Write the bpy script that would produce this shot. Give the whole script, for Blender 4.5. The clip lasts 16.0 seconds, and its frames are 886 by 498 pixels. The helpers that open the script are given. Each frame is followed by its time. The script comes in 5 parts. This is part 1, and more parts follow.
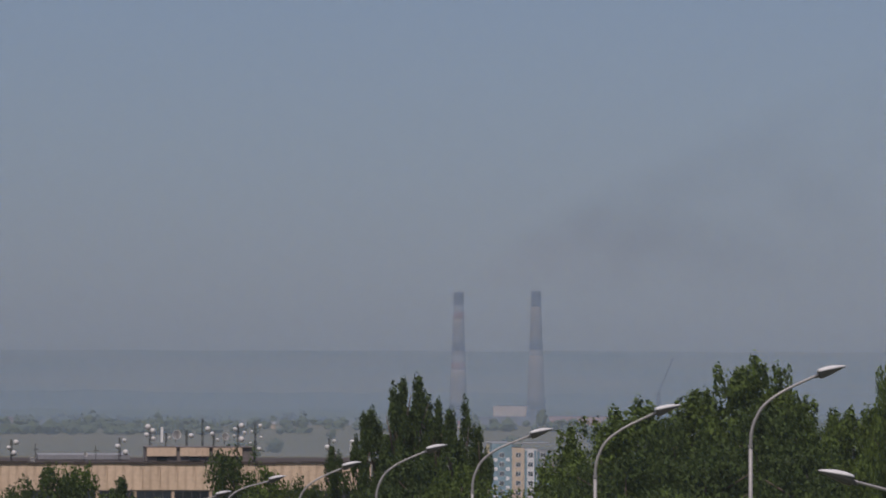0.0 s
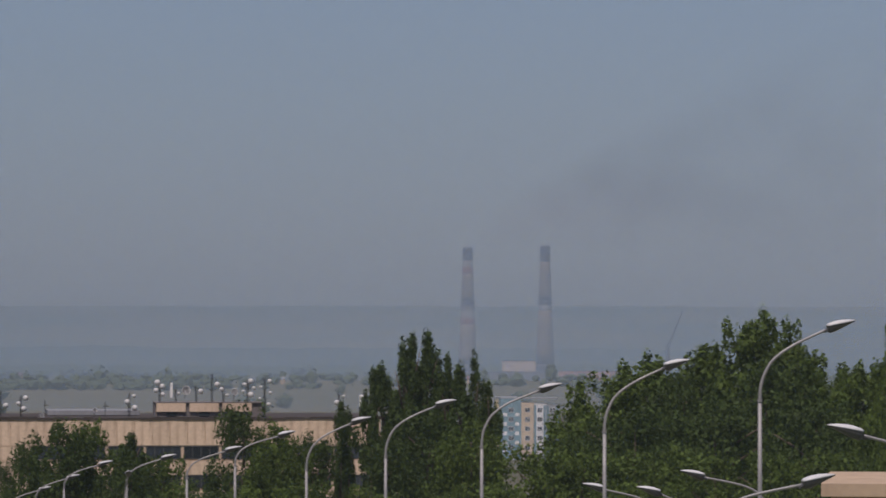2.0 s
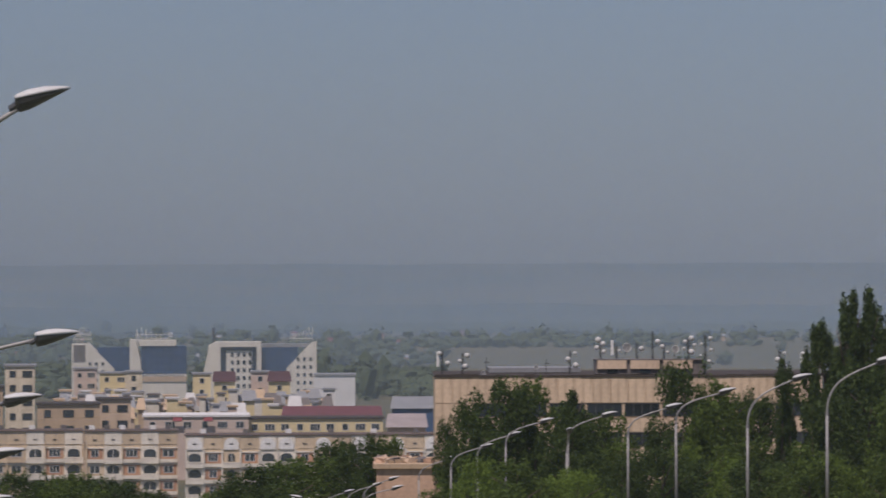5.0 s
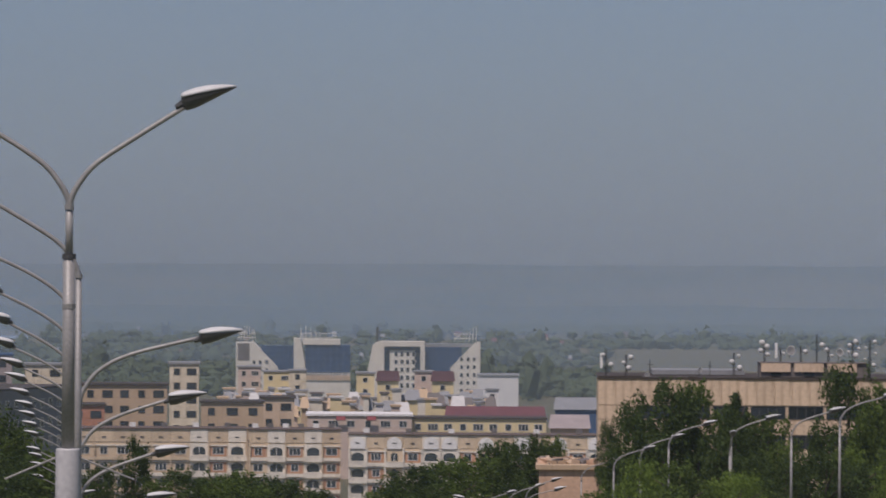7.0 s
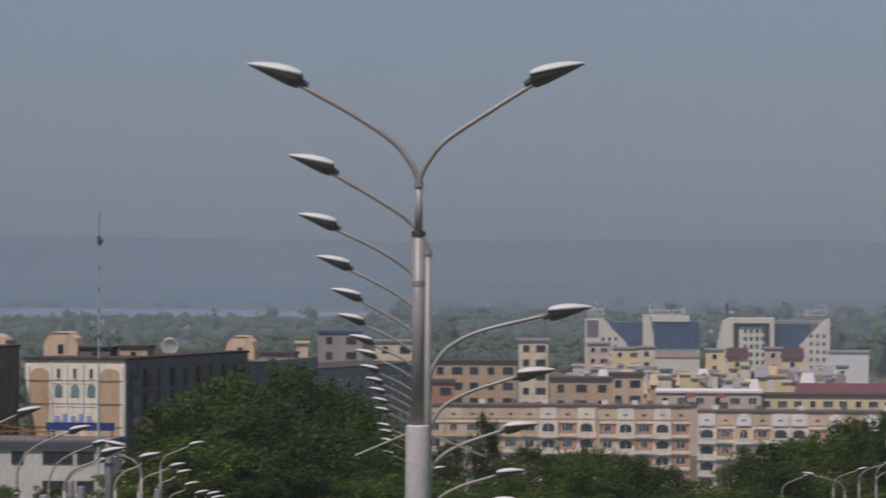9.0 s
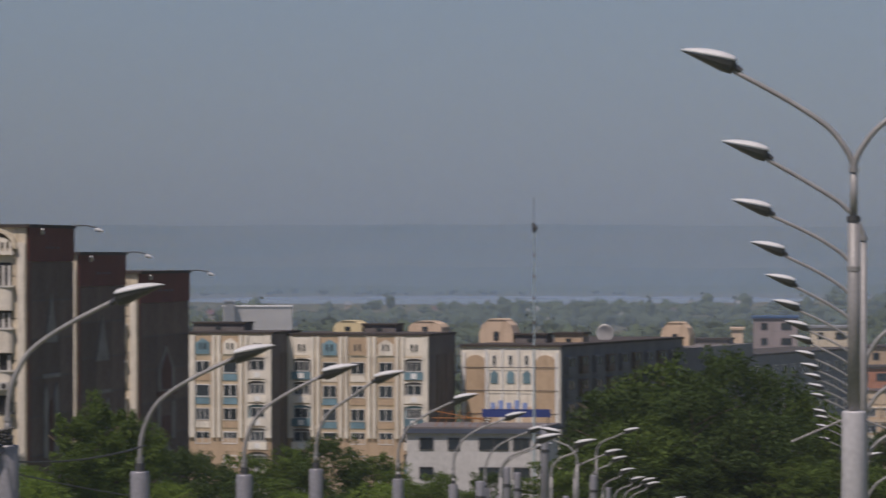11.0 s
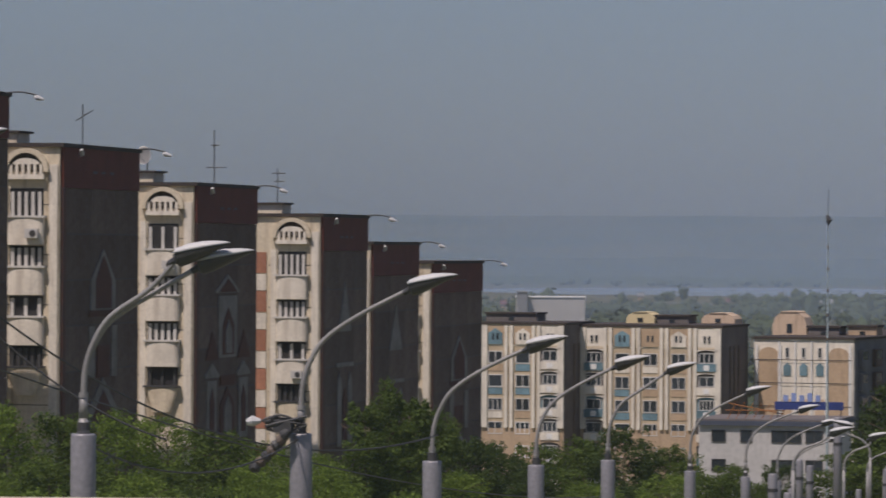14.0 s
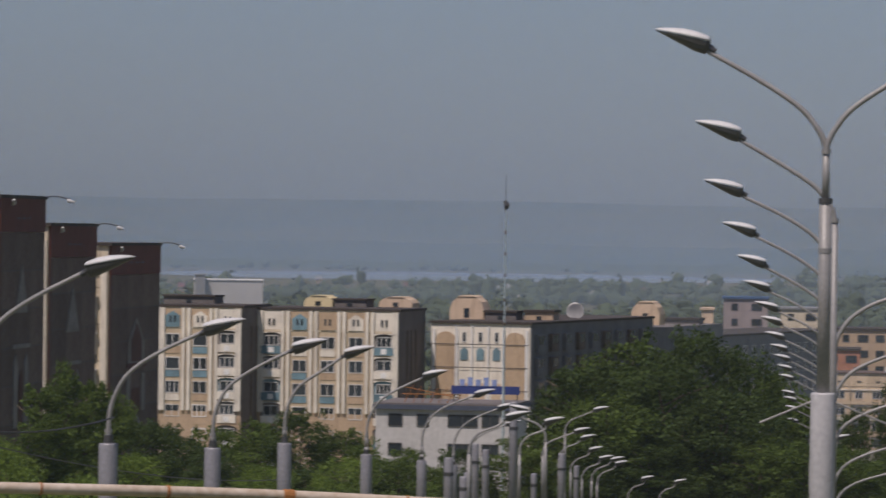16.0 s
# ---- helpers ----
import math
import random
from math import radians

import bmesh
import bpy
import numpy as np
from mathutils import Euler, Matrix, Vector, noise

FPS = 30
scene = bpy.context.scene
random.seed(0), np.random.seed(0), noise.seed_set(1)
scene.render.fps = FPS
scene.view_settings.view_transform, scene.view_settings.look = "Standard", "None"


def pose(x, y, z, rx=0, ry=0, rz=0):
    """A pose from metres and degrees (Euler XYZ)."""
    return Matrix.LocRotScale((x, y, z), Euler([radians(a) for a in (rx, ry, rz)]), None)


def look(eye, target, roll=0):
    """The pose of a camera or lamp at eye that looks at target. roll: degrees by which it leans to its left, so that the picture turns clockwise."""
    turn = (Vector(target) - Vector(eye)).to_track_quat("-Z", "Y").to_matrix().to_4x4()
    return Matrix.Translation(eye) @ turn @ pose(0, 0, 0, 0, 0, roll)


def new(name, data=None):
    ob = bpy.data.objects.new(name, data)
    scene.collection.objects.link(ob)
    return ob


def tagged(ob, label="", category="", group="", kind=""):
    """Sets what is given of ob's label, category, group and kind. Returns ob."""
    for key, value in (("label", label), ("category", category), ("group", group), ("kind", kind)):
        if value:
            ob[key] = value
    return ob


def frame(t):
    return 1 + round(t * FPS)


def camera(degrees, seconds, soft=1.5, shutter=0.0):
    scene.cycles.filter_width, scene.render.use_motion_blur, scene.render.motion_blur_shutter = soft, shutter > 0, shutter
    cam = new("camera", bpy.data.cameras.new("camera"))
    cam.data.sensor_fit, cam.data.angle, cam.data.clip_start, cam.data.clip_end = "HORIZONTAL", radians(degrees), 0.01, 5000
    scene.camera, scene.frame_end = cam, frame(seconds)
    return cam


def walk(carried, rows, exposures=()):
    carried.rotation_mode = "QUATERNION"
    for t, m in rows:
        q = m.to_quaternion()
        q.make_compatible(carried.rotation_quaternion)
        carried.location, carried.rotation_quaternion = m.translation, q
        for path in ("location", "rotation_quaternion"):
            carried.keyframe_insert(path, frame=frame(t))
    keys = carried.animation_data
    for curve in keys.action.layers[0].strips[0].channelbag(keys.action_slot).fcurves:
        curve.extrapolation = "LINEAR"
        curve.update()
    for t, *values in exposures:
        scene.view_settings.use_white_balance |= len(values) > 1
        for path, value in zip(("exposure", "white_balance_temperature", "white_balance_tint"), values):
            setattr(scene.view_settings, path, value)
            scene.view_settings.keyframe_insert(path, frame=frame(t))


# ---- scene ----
# The camera stands on a slope above a town and pans from a fixed spot; its eye is the origin of the plan.
# ---- camera ----
cam = camera(11.194, 16.0, soft=1.6, shutter=0.5)


def aim(pan, tilt, roll):
    a, e = radians(pan), radians(tilt)
    return look((0, 0, 0), (100 * math.sin(a) * math.cos(e), 100 * math.cos(a) * math.cos(e), 100 * math.sin(e)), roll)


PATH = [  # seconds, bearing, tilt, lean
    (0.0, 10.2849, 1.6793, 0.142),
    (0.5, 10.6651, 1.4314, -0.143),
    (1.0, 10.8115, 1.3123, -0.157),
    (1.5, 10.6759, 1.2332, -0.135),
    (2.0, 10.1716, 1.1103, 0.042),
    (2.5, 9.6356, 1.1507, 0.043),
    (3.0, 9.0024, 1.1130, 0.015),
    (3.5, 7.8750, 1.0192, -0.023),
    (4.0, 6.5858, 0.7955, 0.176),
    (4.5, 5.5388, 0.5110, 0.115),
    (4.7, 5.1254, 0.5751, 0.002),
    (6.8, 2.7482, 0.5402, 0.084),
    (7.0, 2.5141, 0.5783, 0.325),
    (7.5, 1.4832, 0.9122, 0.371),
    (8.0, 0.4925, 0.5140, 0.201),
    (8.5, -0.8196, 0.3664, 0.225),
    (9.0, -1.9035, 0.2634, 0.237),
    (9.5, -3.1480, 0.1176, 0.069),
    (10.0, -4.6024, 0.0462, 0.080),
    (10.2, -5.1663, 0.0174, 0.029),
    (12.3, -9.8868, 0.2251, 0.053),
    (12.5, -10.0557, 0.0160, 0.028),
    (13.0, -10.9588, -0.3930, 0.007),
    (13.5, -11.4953, -0.4472, 0.305),
    (14.0, -11.1201, -0.0411, 0.295),
    (14.5, -10.0429, -0.2213, 0.303),
    (15.0, -9.2640, -0.2325, 0.303),
    (15.5, -8.1047, -0.2654, 0.541),
    (16.0, -7.0419, -0.2169, 0.759),
]
walk(cam, [(t, aim(p, e, r)) for t, p, e, r in PATH], [(0.0, -0.05, 6330, 24), (8.0, 0.0, 6330, 23), (12.5, 0.03, 6410, 22.5), (16.0, 0.03, 6410, 22.5)])

# ---- light ----
SUN_ELEV, SUN_AZ = 62.0, -151.0      # bearing clockwise from +y: behind the camera, to its left
world = bpy.data.worlds.new("world")
scene.world = world
world.use_nodes = True
wn = world.node_tree
sky = wn.nodes.new("ShaderNodeTexSky")
sky.sky_type, sky.sun_disc = "NISHITA", False
sky.sun_elevation, sky.sun_rotation = radians(SUN_ELEV), radians(SUN_AZ)
sky.air_density, sky.dust_density, sky.ozone_density = 1.0, 1.0, 5.0
wn.links.new(sky.outputs[0], wn.nodes["Background"].inputs[0])
wn.nodes["Background"].inputs[1].default_value = 0.0615
sun_data = bpy.data.lights.new("sun", "SUN")
sun_data.energy, sun_data.angle, sun_data.color = 3.75, radians(0.5), (1.0, 0.92, 0.80)
sun = new("sun", sun_data)
sa, se = radians(SUN_AZ), radians(SUN_ELEV)
sun.matrix_world = look((math.sin(sa) * math.cos(se) * 50, math.cos(sa) * math.cos(se) * 50, math.sin(se) * 50), (0, 0, 0))


# ---- materials ----
def material(name, colour, rough=0.8, var=0.25, size=1.0, metal=0.0, bump=0.15, second=None, island=0.0, stain=0.0, obrand=0.0):
    """A painted, mineral or metal surface with variation at two scales and fine relief."""
    m = bpy.data.materials.new(name)
    m.use_nodes = True
    n, l = m.node_tree.nodes, m.node_tree.links
    b = n["Principled BSDF"]
    b.inputs["Roughness"].default_value, b.inputs["Metallic"].default_value = rough, metal
    co = n.new("ShaderNodeTexCoord")
    big, fine = n.new("ShaderNodeTexNoise"), n.new("ShaderNodeTexNoise")
    for k, s in ((big, 0.6 / size), (fine, 7.0 / size)):
        k.inputs["Scale"].default_value, k.inputs["Detail"].default_value = s, 4
        l.new(co.outputs["Object"], k.inputs["Vector"])
    add = n.new("ShaderNodeMath")
    add.operation = "ADD"
    l.new(big.outputs["Fac"], add.inputs[0]), l.new(fine.outputs["Fac"], add.inputs[1])
    ramp = n.new("ShaderNodeMapRange")
    ramp.inputs[1].default_value, ramp.inputs[2].default_value = 0.75, 1.25
    l.new(add.outputs[0], ramp.inputs[0])
    mix = n.new("ShaderNodeMix")
    mix.data_type = "RGBA"
    other = second or tuple(c * (1 - var) for c in colour)
    mix.inputs[6].default_value = (*colour, 1)
    mix.inputs[7].default_value = (*other, 1)
    l.new(ramp.outputs[0], mix.inputs[0])
    out = mix.outputs[2]
    if island or obrand:
        src = n.new("ShaderNodeNewGeometry").outputs["Random Per Island"] if island else n.new("ShaderNodeObjectInfo").outputs["Random"]
        hsv, mr = n.new("ShaderNodeHueSaturation"), n.new("ShaderNodeMapRange")
        mr.inputs[3].default_value, mr.inputs[4].default_value = 1 - (island or obrand), 1 + (island or obrand)
        l.new(src, mr.inputs[0]), l.new(mr.outputs[0], hsv.inputs["Value"]), l.new(out, hsv.inputs["Color"])
        out = hsv.outputs[0]
    if stain:  # streaks of rain and rust that run down the surface
        st, mp = n.new("ShaderNodeTexNoise"), n.new("ShaderNodeMapping")
        mp.inputs["Scale"].default_value = (1.6, 1.6, 0.16)
        st.inputs["Scale"].default_value, st.inputs["Detail"].default_value = 1.2, 5
        l.new(co.outputs["Object"], mp.inputs[0]), l.new(mp.outputs[0], st.inputs["Vector"])
        sr = n.new("ShaderNodeMapRange")
        sr.inputs[1].default_value, sr.inputs[2].default_value, sr.inputs[4].default_value = 0.52, 0.75, stain
        l.new(st.outputs["Fac"], sr.inputs[0])
        m2 = n.new("ShaderNodeMix")
        m2.data_type = "RGBA"
        m2.inputs[7].default_value = (colour[0] * 0.35, colour[1] * 0.3, colour[2] * 0.27, 1)
        l.new(sr.outputs[0], m2.inputs[0]), l.new(out, m2.inputs[6])
        out = m2.outputs[2]
    l.new(out, b.inputs["Base Color"])
    if bump:
        bu = n.new("ShaderNodeBump")
        bu.inputs["Strength"].default_value, bu.inputs["Distance"].default_value = bump, 0.02 * size
        l.new(fine.outputs["Fac"], bu.inputs["Height"]), l.new(bu.outputs[0], b.inputs["Normal"])
    return m


def leaf_material(name, colour, island=0.45):
    m = material(name, colour, 0.7, 0.35, 3.0, bump=0, island=island)
    n, l = m.node_tree.nodes, m.node_tree.links
    b, out = n["Principled BSDF"], n["Material Output"]
    b.inputs["Specular IOR Level"].default_value = 0.2
    tr, mx = n.new("ShaderNodeBsdfTranslucent"), n.new("ShaderNodeMixShader")
    l.new(b.inputs["Base Color"].links[0].from_socket, tr.inputs[0])
    mx.inputs[0].default_value = 0.4
    l.new(b.outputs[0], mx.inputs[1]), l.new(tr.outputs[0], mx.inputs[2]), l.new(mx.outputs[0], out.inputs[0])
    return m


def veil_material(name, amount, low, high, tint):
    """A tinted sheet that stands in for haze: lets most light through and scatters some; it thins out with height."""
    m = bpy.data.materials.new(name)
    m.use_nodes = True
    n, l = m.node_tree.nodes, m.node_tree.links
    n.remove(n["Principled BSDF"])
    tp, df, tl = n.new("ShaderNodeBsdfTransparent"), n.new("ShaderNodeBsdfDiffuse"), n.new("ShaderNodeBsdfTranslucent")
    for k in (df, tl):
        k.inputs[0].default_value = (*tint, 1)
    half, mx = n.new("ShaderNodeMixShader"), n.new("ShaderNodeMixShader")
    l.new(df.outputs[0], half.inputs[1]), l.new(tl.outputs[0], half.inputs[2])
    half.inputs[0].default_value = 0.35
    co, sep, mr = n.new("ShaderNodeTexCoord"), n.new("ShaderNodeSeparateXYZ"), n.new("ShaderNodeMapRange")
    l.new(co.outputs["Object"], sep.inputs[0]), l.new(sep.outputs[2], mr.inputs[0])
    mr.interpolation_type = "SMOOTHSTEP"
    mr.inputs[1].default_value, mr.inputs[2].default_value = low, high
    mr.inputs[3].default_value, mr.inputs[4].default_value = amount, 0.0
    l.new(mr.outputs[0], mx.inputs[0]), l.new(tp.outputs[0], mx.inputs[1]), l.new(half.outputs[0], mx.inputs[2])
    l.new(mx.outputs[0], n["Material Output"].inputs[0])
    return m


CREAM = material("cream_plaster", (0.69, 0.61, 0.46), 0.85, 0.25, 1.5, second=(0.53, 0.45, 0.325), stain=0.75)
CREAM_TRIM = material("pale_trim", (0.78, 0.72, 0.61), 0.8, 0.25, 1.0, stain=0.5)
HOUSE_TAN = material("tan_house_wall", (0.55, 0.44, 0.30), 0.85, 0.3, 1.5, stain=0.5)
SAND = material("sand_parapet", (0.62, 0.485, 0.33), 0.85, 0.25, 1.5, stain=0.3, obrand=0.1)
ORANGE_BRICK = material("orange_brick_infill", (0.50, 0.265, 0.155), 0.85, 0.3, 1.0, obrand=0.2)
OFFICE = material("cream_office_wall", (0.66, 0.62, 0.53), 0.8, 0.18, 3.0, stain=0.25)
HALL_GREY = material("pale_grey_hall_wall", (0.52, 0.51, 0.49), 0.85, 0.25, 3.0, stain=0.3)
MAUVE = material("mauve_render", (0.33, 0.28, 0.27), 0.85, 0.25, 2.0, stain=0.3)
PEACH = material("peach_plaster", (0.56, 0.37, 0.25), 0.85, 0.25, 2.0, stain=0.35)
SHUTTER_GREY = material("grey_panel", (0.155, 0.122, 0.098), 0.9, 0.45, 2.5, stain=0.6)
GABLE = material("weathered_gable_panel", (0.175, 0.13, 0.10), 0.9, 0.5, 2.5, second=(0.105, 0.066, 0.05), stain=0.55, obrand=0.2)
GABLE_EDGE = material("rust_red_corner", (0.15, 0.06, 0.04), 0.9, 0.4, 1.0, second=(0.09, 0.06, 0.05))
BROWN = material("red_brown_panel", (0.155, 0.04, 0.026), 0.85, 0.35, 1.2, stain=0.4)
RELIEF_GREY = material("relief_grey", (0.30, 0.275, 0.245), 0.9, 0.4, second=(0.15, 0.13, 0.115), stain=0.4)
RELIEF_RED = material("relief_red", (0.125, 0.05, 0.035), 0.9, 0.4, stain=0.3)
BRICK_RED = material("brick_red", (0.42, 0.19, 0.115), 0.85, 0.3, obrand=0.15)
TAN = material("tan_plaster", (0.47, 0.345, 0.225), 0.85, 0.2, 2.0, stain=0.35)
BEIGE = material("beige_panel", (0.62, 0.47, 0.33), 0.85, 0.2, 2.0, stain=0.4, obrand=0.08)
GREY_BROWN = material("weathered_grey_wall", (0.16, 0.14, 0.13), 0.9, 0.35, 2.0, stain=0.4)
# wall colour with the shade of the sides away from the sun painted in
SHADED_BLUE_WALL = material("shaded_blue_grey_wall", (0.17, 0.175, 0.185), 0.85, 0.35, 2.0, stain=0.4)
BLUE = material("turquoise_panel", (0.155, 0.265, 0.31), 0.8, 0.4, 1.0, obrand=0.25, stain=0.55)
WHITE = material("white_paint", (0.74, 0.73, 0.70), 0.7, 0.12, 2.0, stain=0.2)
WHITE_WALL = material("white_wall", (0.68, 0.67, 0.65), 0.8, 0.15, 2.0, stain=0.25)
ROOF_DARK = material("bitumen_roof", (0.055, 0.043, 0.036), 0.9, 0.4, 1.5)
ROOF_FELT = material("brown_roof_felt", (0.12, 0.08, 0.062), 0.9, 0.4, 1.5)
MAROON = material("maroon_tiles", (0.075, 0.034, 0.038), 0.7, 0.3, 2.0)
# near-black that paints the deep shade inside the loggias
LOGGIA_SHADE = material("painted_loggia_shade", (0.022, 0.021, 0.022), 0.6, 0.4, 1.0, bump=0)
ROOF_RED = material("red_sheet_roof", (0.15, 0.05, 0.055), 0.6, 0.3, 2.0)
ROOF_GREY = material("grey_sheet_roof", (0.25, 0.255, 0.26), 0.6, 0.25, 2.0)
ROOF_BLUE = material("blue_sheet", (0.05, 0.10, 0.20), 0.5, 0.3, 2.0)
YELLOW = material("pale_yellow_wall", (0.66, 0.545, 0.31), 0.8, 0.2, 2.0)
PINK = material("pink_wall", (0.54, 0.43, 0.36), 0.8, 0.2, 2.0)
GLASS = material("window_glass", (0.035, 0.045, 0.055), 0.12, 0.4, 1.0, bump=0, obrand=0.4)
GLASS_BLUE = material("blue_curtain_wall", (0.035, 0.07, 0.15), 0.15, 0.3, 3.0, bump=0.02)
FRAME = material("window_frame_paint", (0.6, 0.58, 0.54), 0.6, 0.2)
GALV = material("galvanised_steel", (0.29, 0.282, 0.27), 0.5, 0.3, 0.3, metal=0.12)
STUB = material("grey_painted_steel", (0.27, 0.265, 0.28), 0.45, 0.3, 0.6, metal=0.12, stain=0.35)
STUB_PALE = material("pale_grey_painted_steel", (0.46, 0.45, 0.45), 0.5, 0.25, 0.6, stain=0.4)
LAMP_TOP = material("pale_lamp_shell", (0.55, 0.55, 0.54), 0.55, 0.15, 0.3)
LAMP_UNDER = material("lamp_underside", (0.06, 0.06, 0.06), 0.4, 0.4, 0.3)
PIPE = material("flaking_pipe_paint", (0.52, 0.45, 0.37), 0.6, 0.2, 0.5, second=(0.36, 0.28, 0.2))
RUST = material("rust", (0.36, 0.15, 0.045), 0.9, 0.4, 0.2)
IRON = material("dark_iron", (0.05, 0.05, 0.05), 0.6, 0.3, 0.4)
DISH = material("white_dish", (0.52, 0.51, 0.49), 0.5, 0.1, 0.4)
CHIMNEY = material("chimney_concrete", (0.165, 0.128, 0.085), 0.9, 0.2, 20)
CHIM_RED = material("chimney_red_band", (0.21, 0.09, 0.06), 0.9, 0.2, 10)
CHIM_PALE = material("chimney_pale_band", (0.24, 0.215, 0.185), 0.9, 0.2, 10)
CHIM_DARK = material("chimney_sooty_top", (0.05, 0.047, 0.047), 0.9, 0.2, 10)
BARK = material("bark", (0.12, 0.09, 0.06), 0.9, 0.4, 0.5)
LEAF = leaf_material("leaves", (0.094, 0.142, 0.027))
LEAF_DARK = leaf_material("dark_leaves", (0.06, 0.095, 0.023))
LEAF_LIGHT = leaf_material("light_leaves", (0.155, 0.23, 0.037))
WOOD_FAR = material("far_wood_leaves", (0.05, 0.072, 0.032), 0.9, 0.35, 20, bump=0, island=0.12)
GRASS = material("dry_grass_ground", (0.10, 0.13, 0.05), 0.95, 0.4, 15, second=(0.17, 0.15, 0.08))
FIELD = material("field_ground", (0.056, 0.06, 0.028), 0.95, 0.4, 160, second=(0.10, 0.084, 0.045), bump=0)
WATER = material("lake_water", (0.17, 0.21, 0.25), 0.4, 0.1, 50, bump=0.02)


def banded_material(name, colour, second, across, up):
    """Slopes and fields seen from far off: long level bands of wood, scrub and dry grass."""
    m = material(name, colour, 0.95, 0.3, 300, second=second, bump=0)
    n, l = m.node_tree.nodes, m.node_tree.links
    co, mp = n.new("ShaderNodeTexCoord"), n.new("ShaderNodeMapping")
    mp.inputs["Scale"].default_value = (1 / across, 1 / across, 1 / up)
    l.new(co.outputs["Object"], mp.inputs[0])
    for k in [k for k in n if k.type == "TEX_NOISE"]:
        k.inputs["Scale"].default_value = 1.0 if k.inputs["Scale"].default_value < 0.01 else 3.2
        l.new(mp.outputs[0], k.inputs["Vector"])
    return m


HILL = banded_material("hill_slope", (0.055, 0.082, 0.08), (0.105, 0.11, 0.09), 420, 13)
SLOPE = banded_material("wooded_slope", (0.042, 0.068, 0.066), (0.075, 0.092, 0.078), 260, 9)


# ---- mesh helpers ----
def box(bm, x0, x1, y0, y1, z0, z1):
    v = [bm.verts.new((x, y, z)) for z in (z0, z1) for y in (y0, y1) for x in (x0, x1)]
    for f in ((0, 2, 3, 1), (4, 5, 7, 6), (0, 1, 5, 4), (2, 6, 7, 3), (0, 4, 6, 2), (1, 3, 7, 5)):
        bm.faces.new([v[i] for i in f])
    return bm


def cyl(bm, x, y, z0, z1, r0, r1=None, seg=14):
    r1 = r0 if r1 is None else r1
    lo = [bm.verts.new((x + r0 * math.cos(a), y + r0 * math.sin(a), z0)) for a in np.linspace(0, 2 * math.pi, seg, False)]
    hi = [bm.verts.new((x + r1 * math.cos(a), y + r1 * math.sin(a), z1)) for a in np.linspace(0, 2 * math.pi, seg, False)]
    for i in range(seg):
        bm.faces.new((lo[i], lo[(i + 1) % seg], hi[(i + 1) % seg], hi[i]))
    bm.faces.new(lo[::-1]), bm.faces.new(hi)
    return bm


def tube(bm, pts, radii, seg=8):
    pts = [Vector(p) for p in pts]
    if not isinstance(radii, (list, tuple)):
        radii = [radii] * len(pts)
    rings = []
    for i, p in enumerate(pts):
        d = (pts[min(i + 1, len(pts) - 1)] - pts[max(i - 1, 0)]).normalized()
        u = d.orthogonal().normalized() if i == 0 else (u - d * u.dot(d)).normalized()
        w = d.cross(u)
        rings.append([bm.verts.new(p + (u * math.cos(a) + w * math.sin(a)) * radii[i]) for a in np.linspace(0, 2 * math.pi, seg, False)])
    for a, b in zip(rings, rings[1:]):
        for i in range(seg):
            bm.faces.new((a[i], a[(i + 1) % seg], b[(i + 1) % seg], b[i]))
    bm.faces.new(rings[0][::-1]), bm.faces.new(rings[-1])
    return bm


def prism(bm, outline, y0, y1):
    """A plate: an outline in x and z, between two depths."""
    a = [bm.verts.new((x, y0, z)) for x, z in outline]
    b = [bm.verts.new((x, y1, z)) for x, z in outline]
    k = len(a)
    bm.faces.new(a), bm.faces.new(b[::-1])
    for i in range(k):
        bm.faces.new((a[(i + 1) % k], a[i], b[i], b[(i + 1) % k]))
    return bm


def bend(pts, steps=6):
    """A smooth line through points (Catmull-Rom)."""
    p = [Vector(q) for q in pts]
    p = [p[0] * 2 - p[1]] + p + [p[-1] * 2 - p[-2]]
    out = []
    for i in range(1, len(p) - 2):
        for s in range(steps):
            t = s / steps
            a, b, c, d = p[i - 1:i + 3]
            out.append(0.5 * (2 * b + (c - a) * t + (2 * a - 5 * b + 4 * c - d) * t * t + (3 * b - a - 3 * c + d) * t ** 3))
    return out + [p[-2]]


def mesh_of(name, bm, mat, smooth=False):
    bmesh.ops.recalc_face_normals(bm, faces=bm.faces[:])
    me = bpy.data.meshes.new(name)
    bm.to_mesh(me)
    bm.free()
    me.materials.append(mat)
    if smooth:
        me.shade_smooth()
    return me


def part(name, bm, mat, parent, label="", smooth=False, at=None):
    me = bm if isinstance(bm, bpy.types.Mesh) else mesh_of(name, bm, mat, smooth)
    ob = new(name, me)
    ob.parent = parent
    if at is not None:
        ob.matrix_basis = at if isinstance(at, Matrix) else Matrix.Translation(at)
    return tagged(ob, label)


def thing(name, m, label, category, group="", kind=""):
    ob = new(name)
    ob.matrix_world = m
    ob.empty_display_size = 0.2
    return tagged(ob, label, category, group, kind)


B = bmesh.new
K = 8000.0


def plan(a, d):
    """A place in the plan from a bearing (in 1/8000 rad, clockwise from +y) and a range."""
    return d * math.sin(a / K), d * math.cos(a / K)


def level(e, d):
    return d * math.tan(e / K)


def ground_z(x, y):
    d = max(math.hypot(x, y), 1e-6) if y > -50 else 10.0
    if d < 12:
        return -1.7 - 0.06 * d
    if d < 600:
        s = (d - 12) / 588
        return -2.42 - 33.6 * s - 2.2 * math.sin(math.pi * min(s * 4, 1))
    return -36.02 - 1.98 * min((d - 600) / 400, 1)


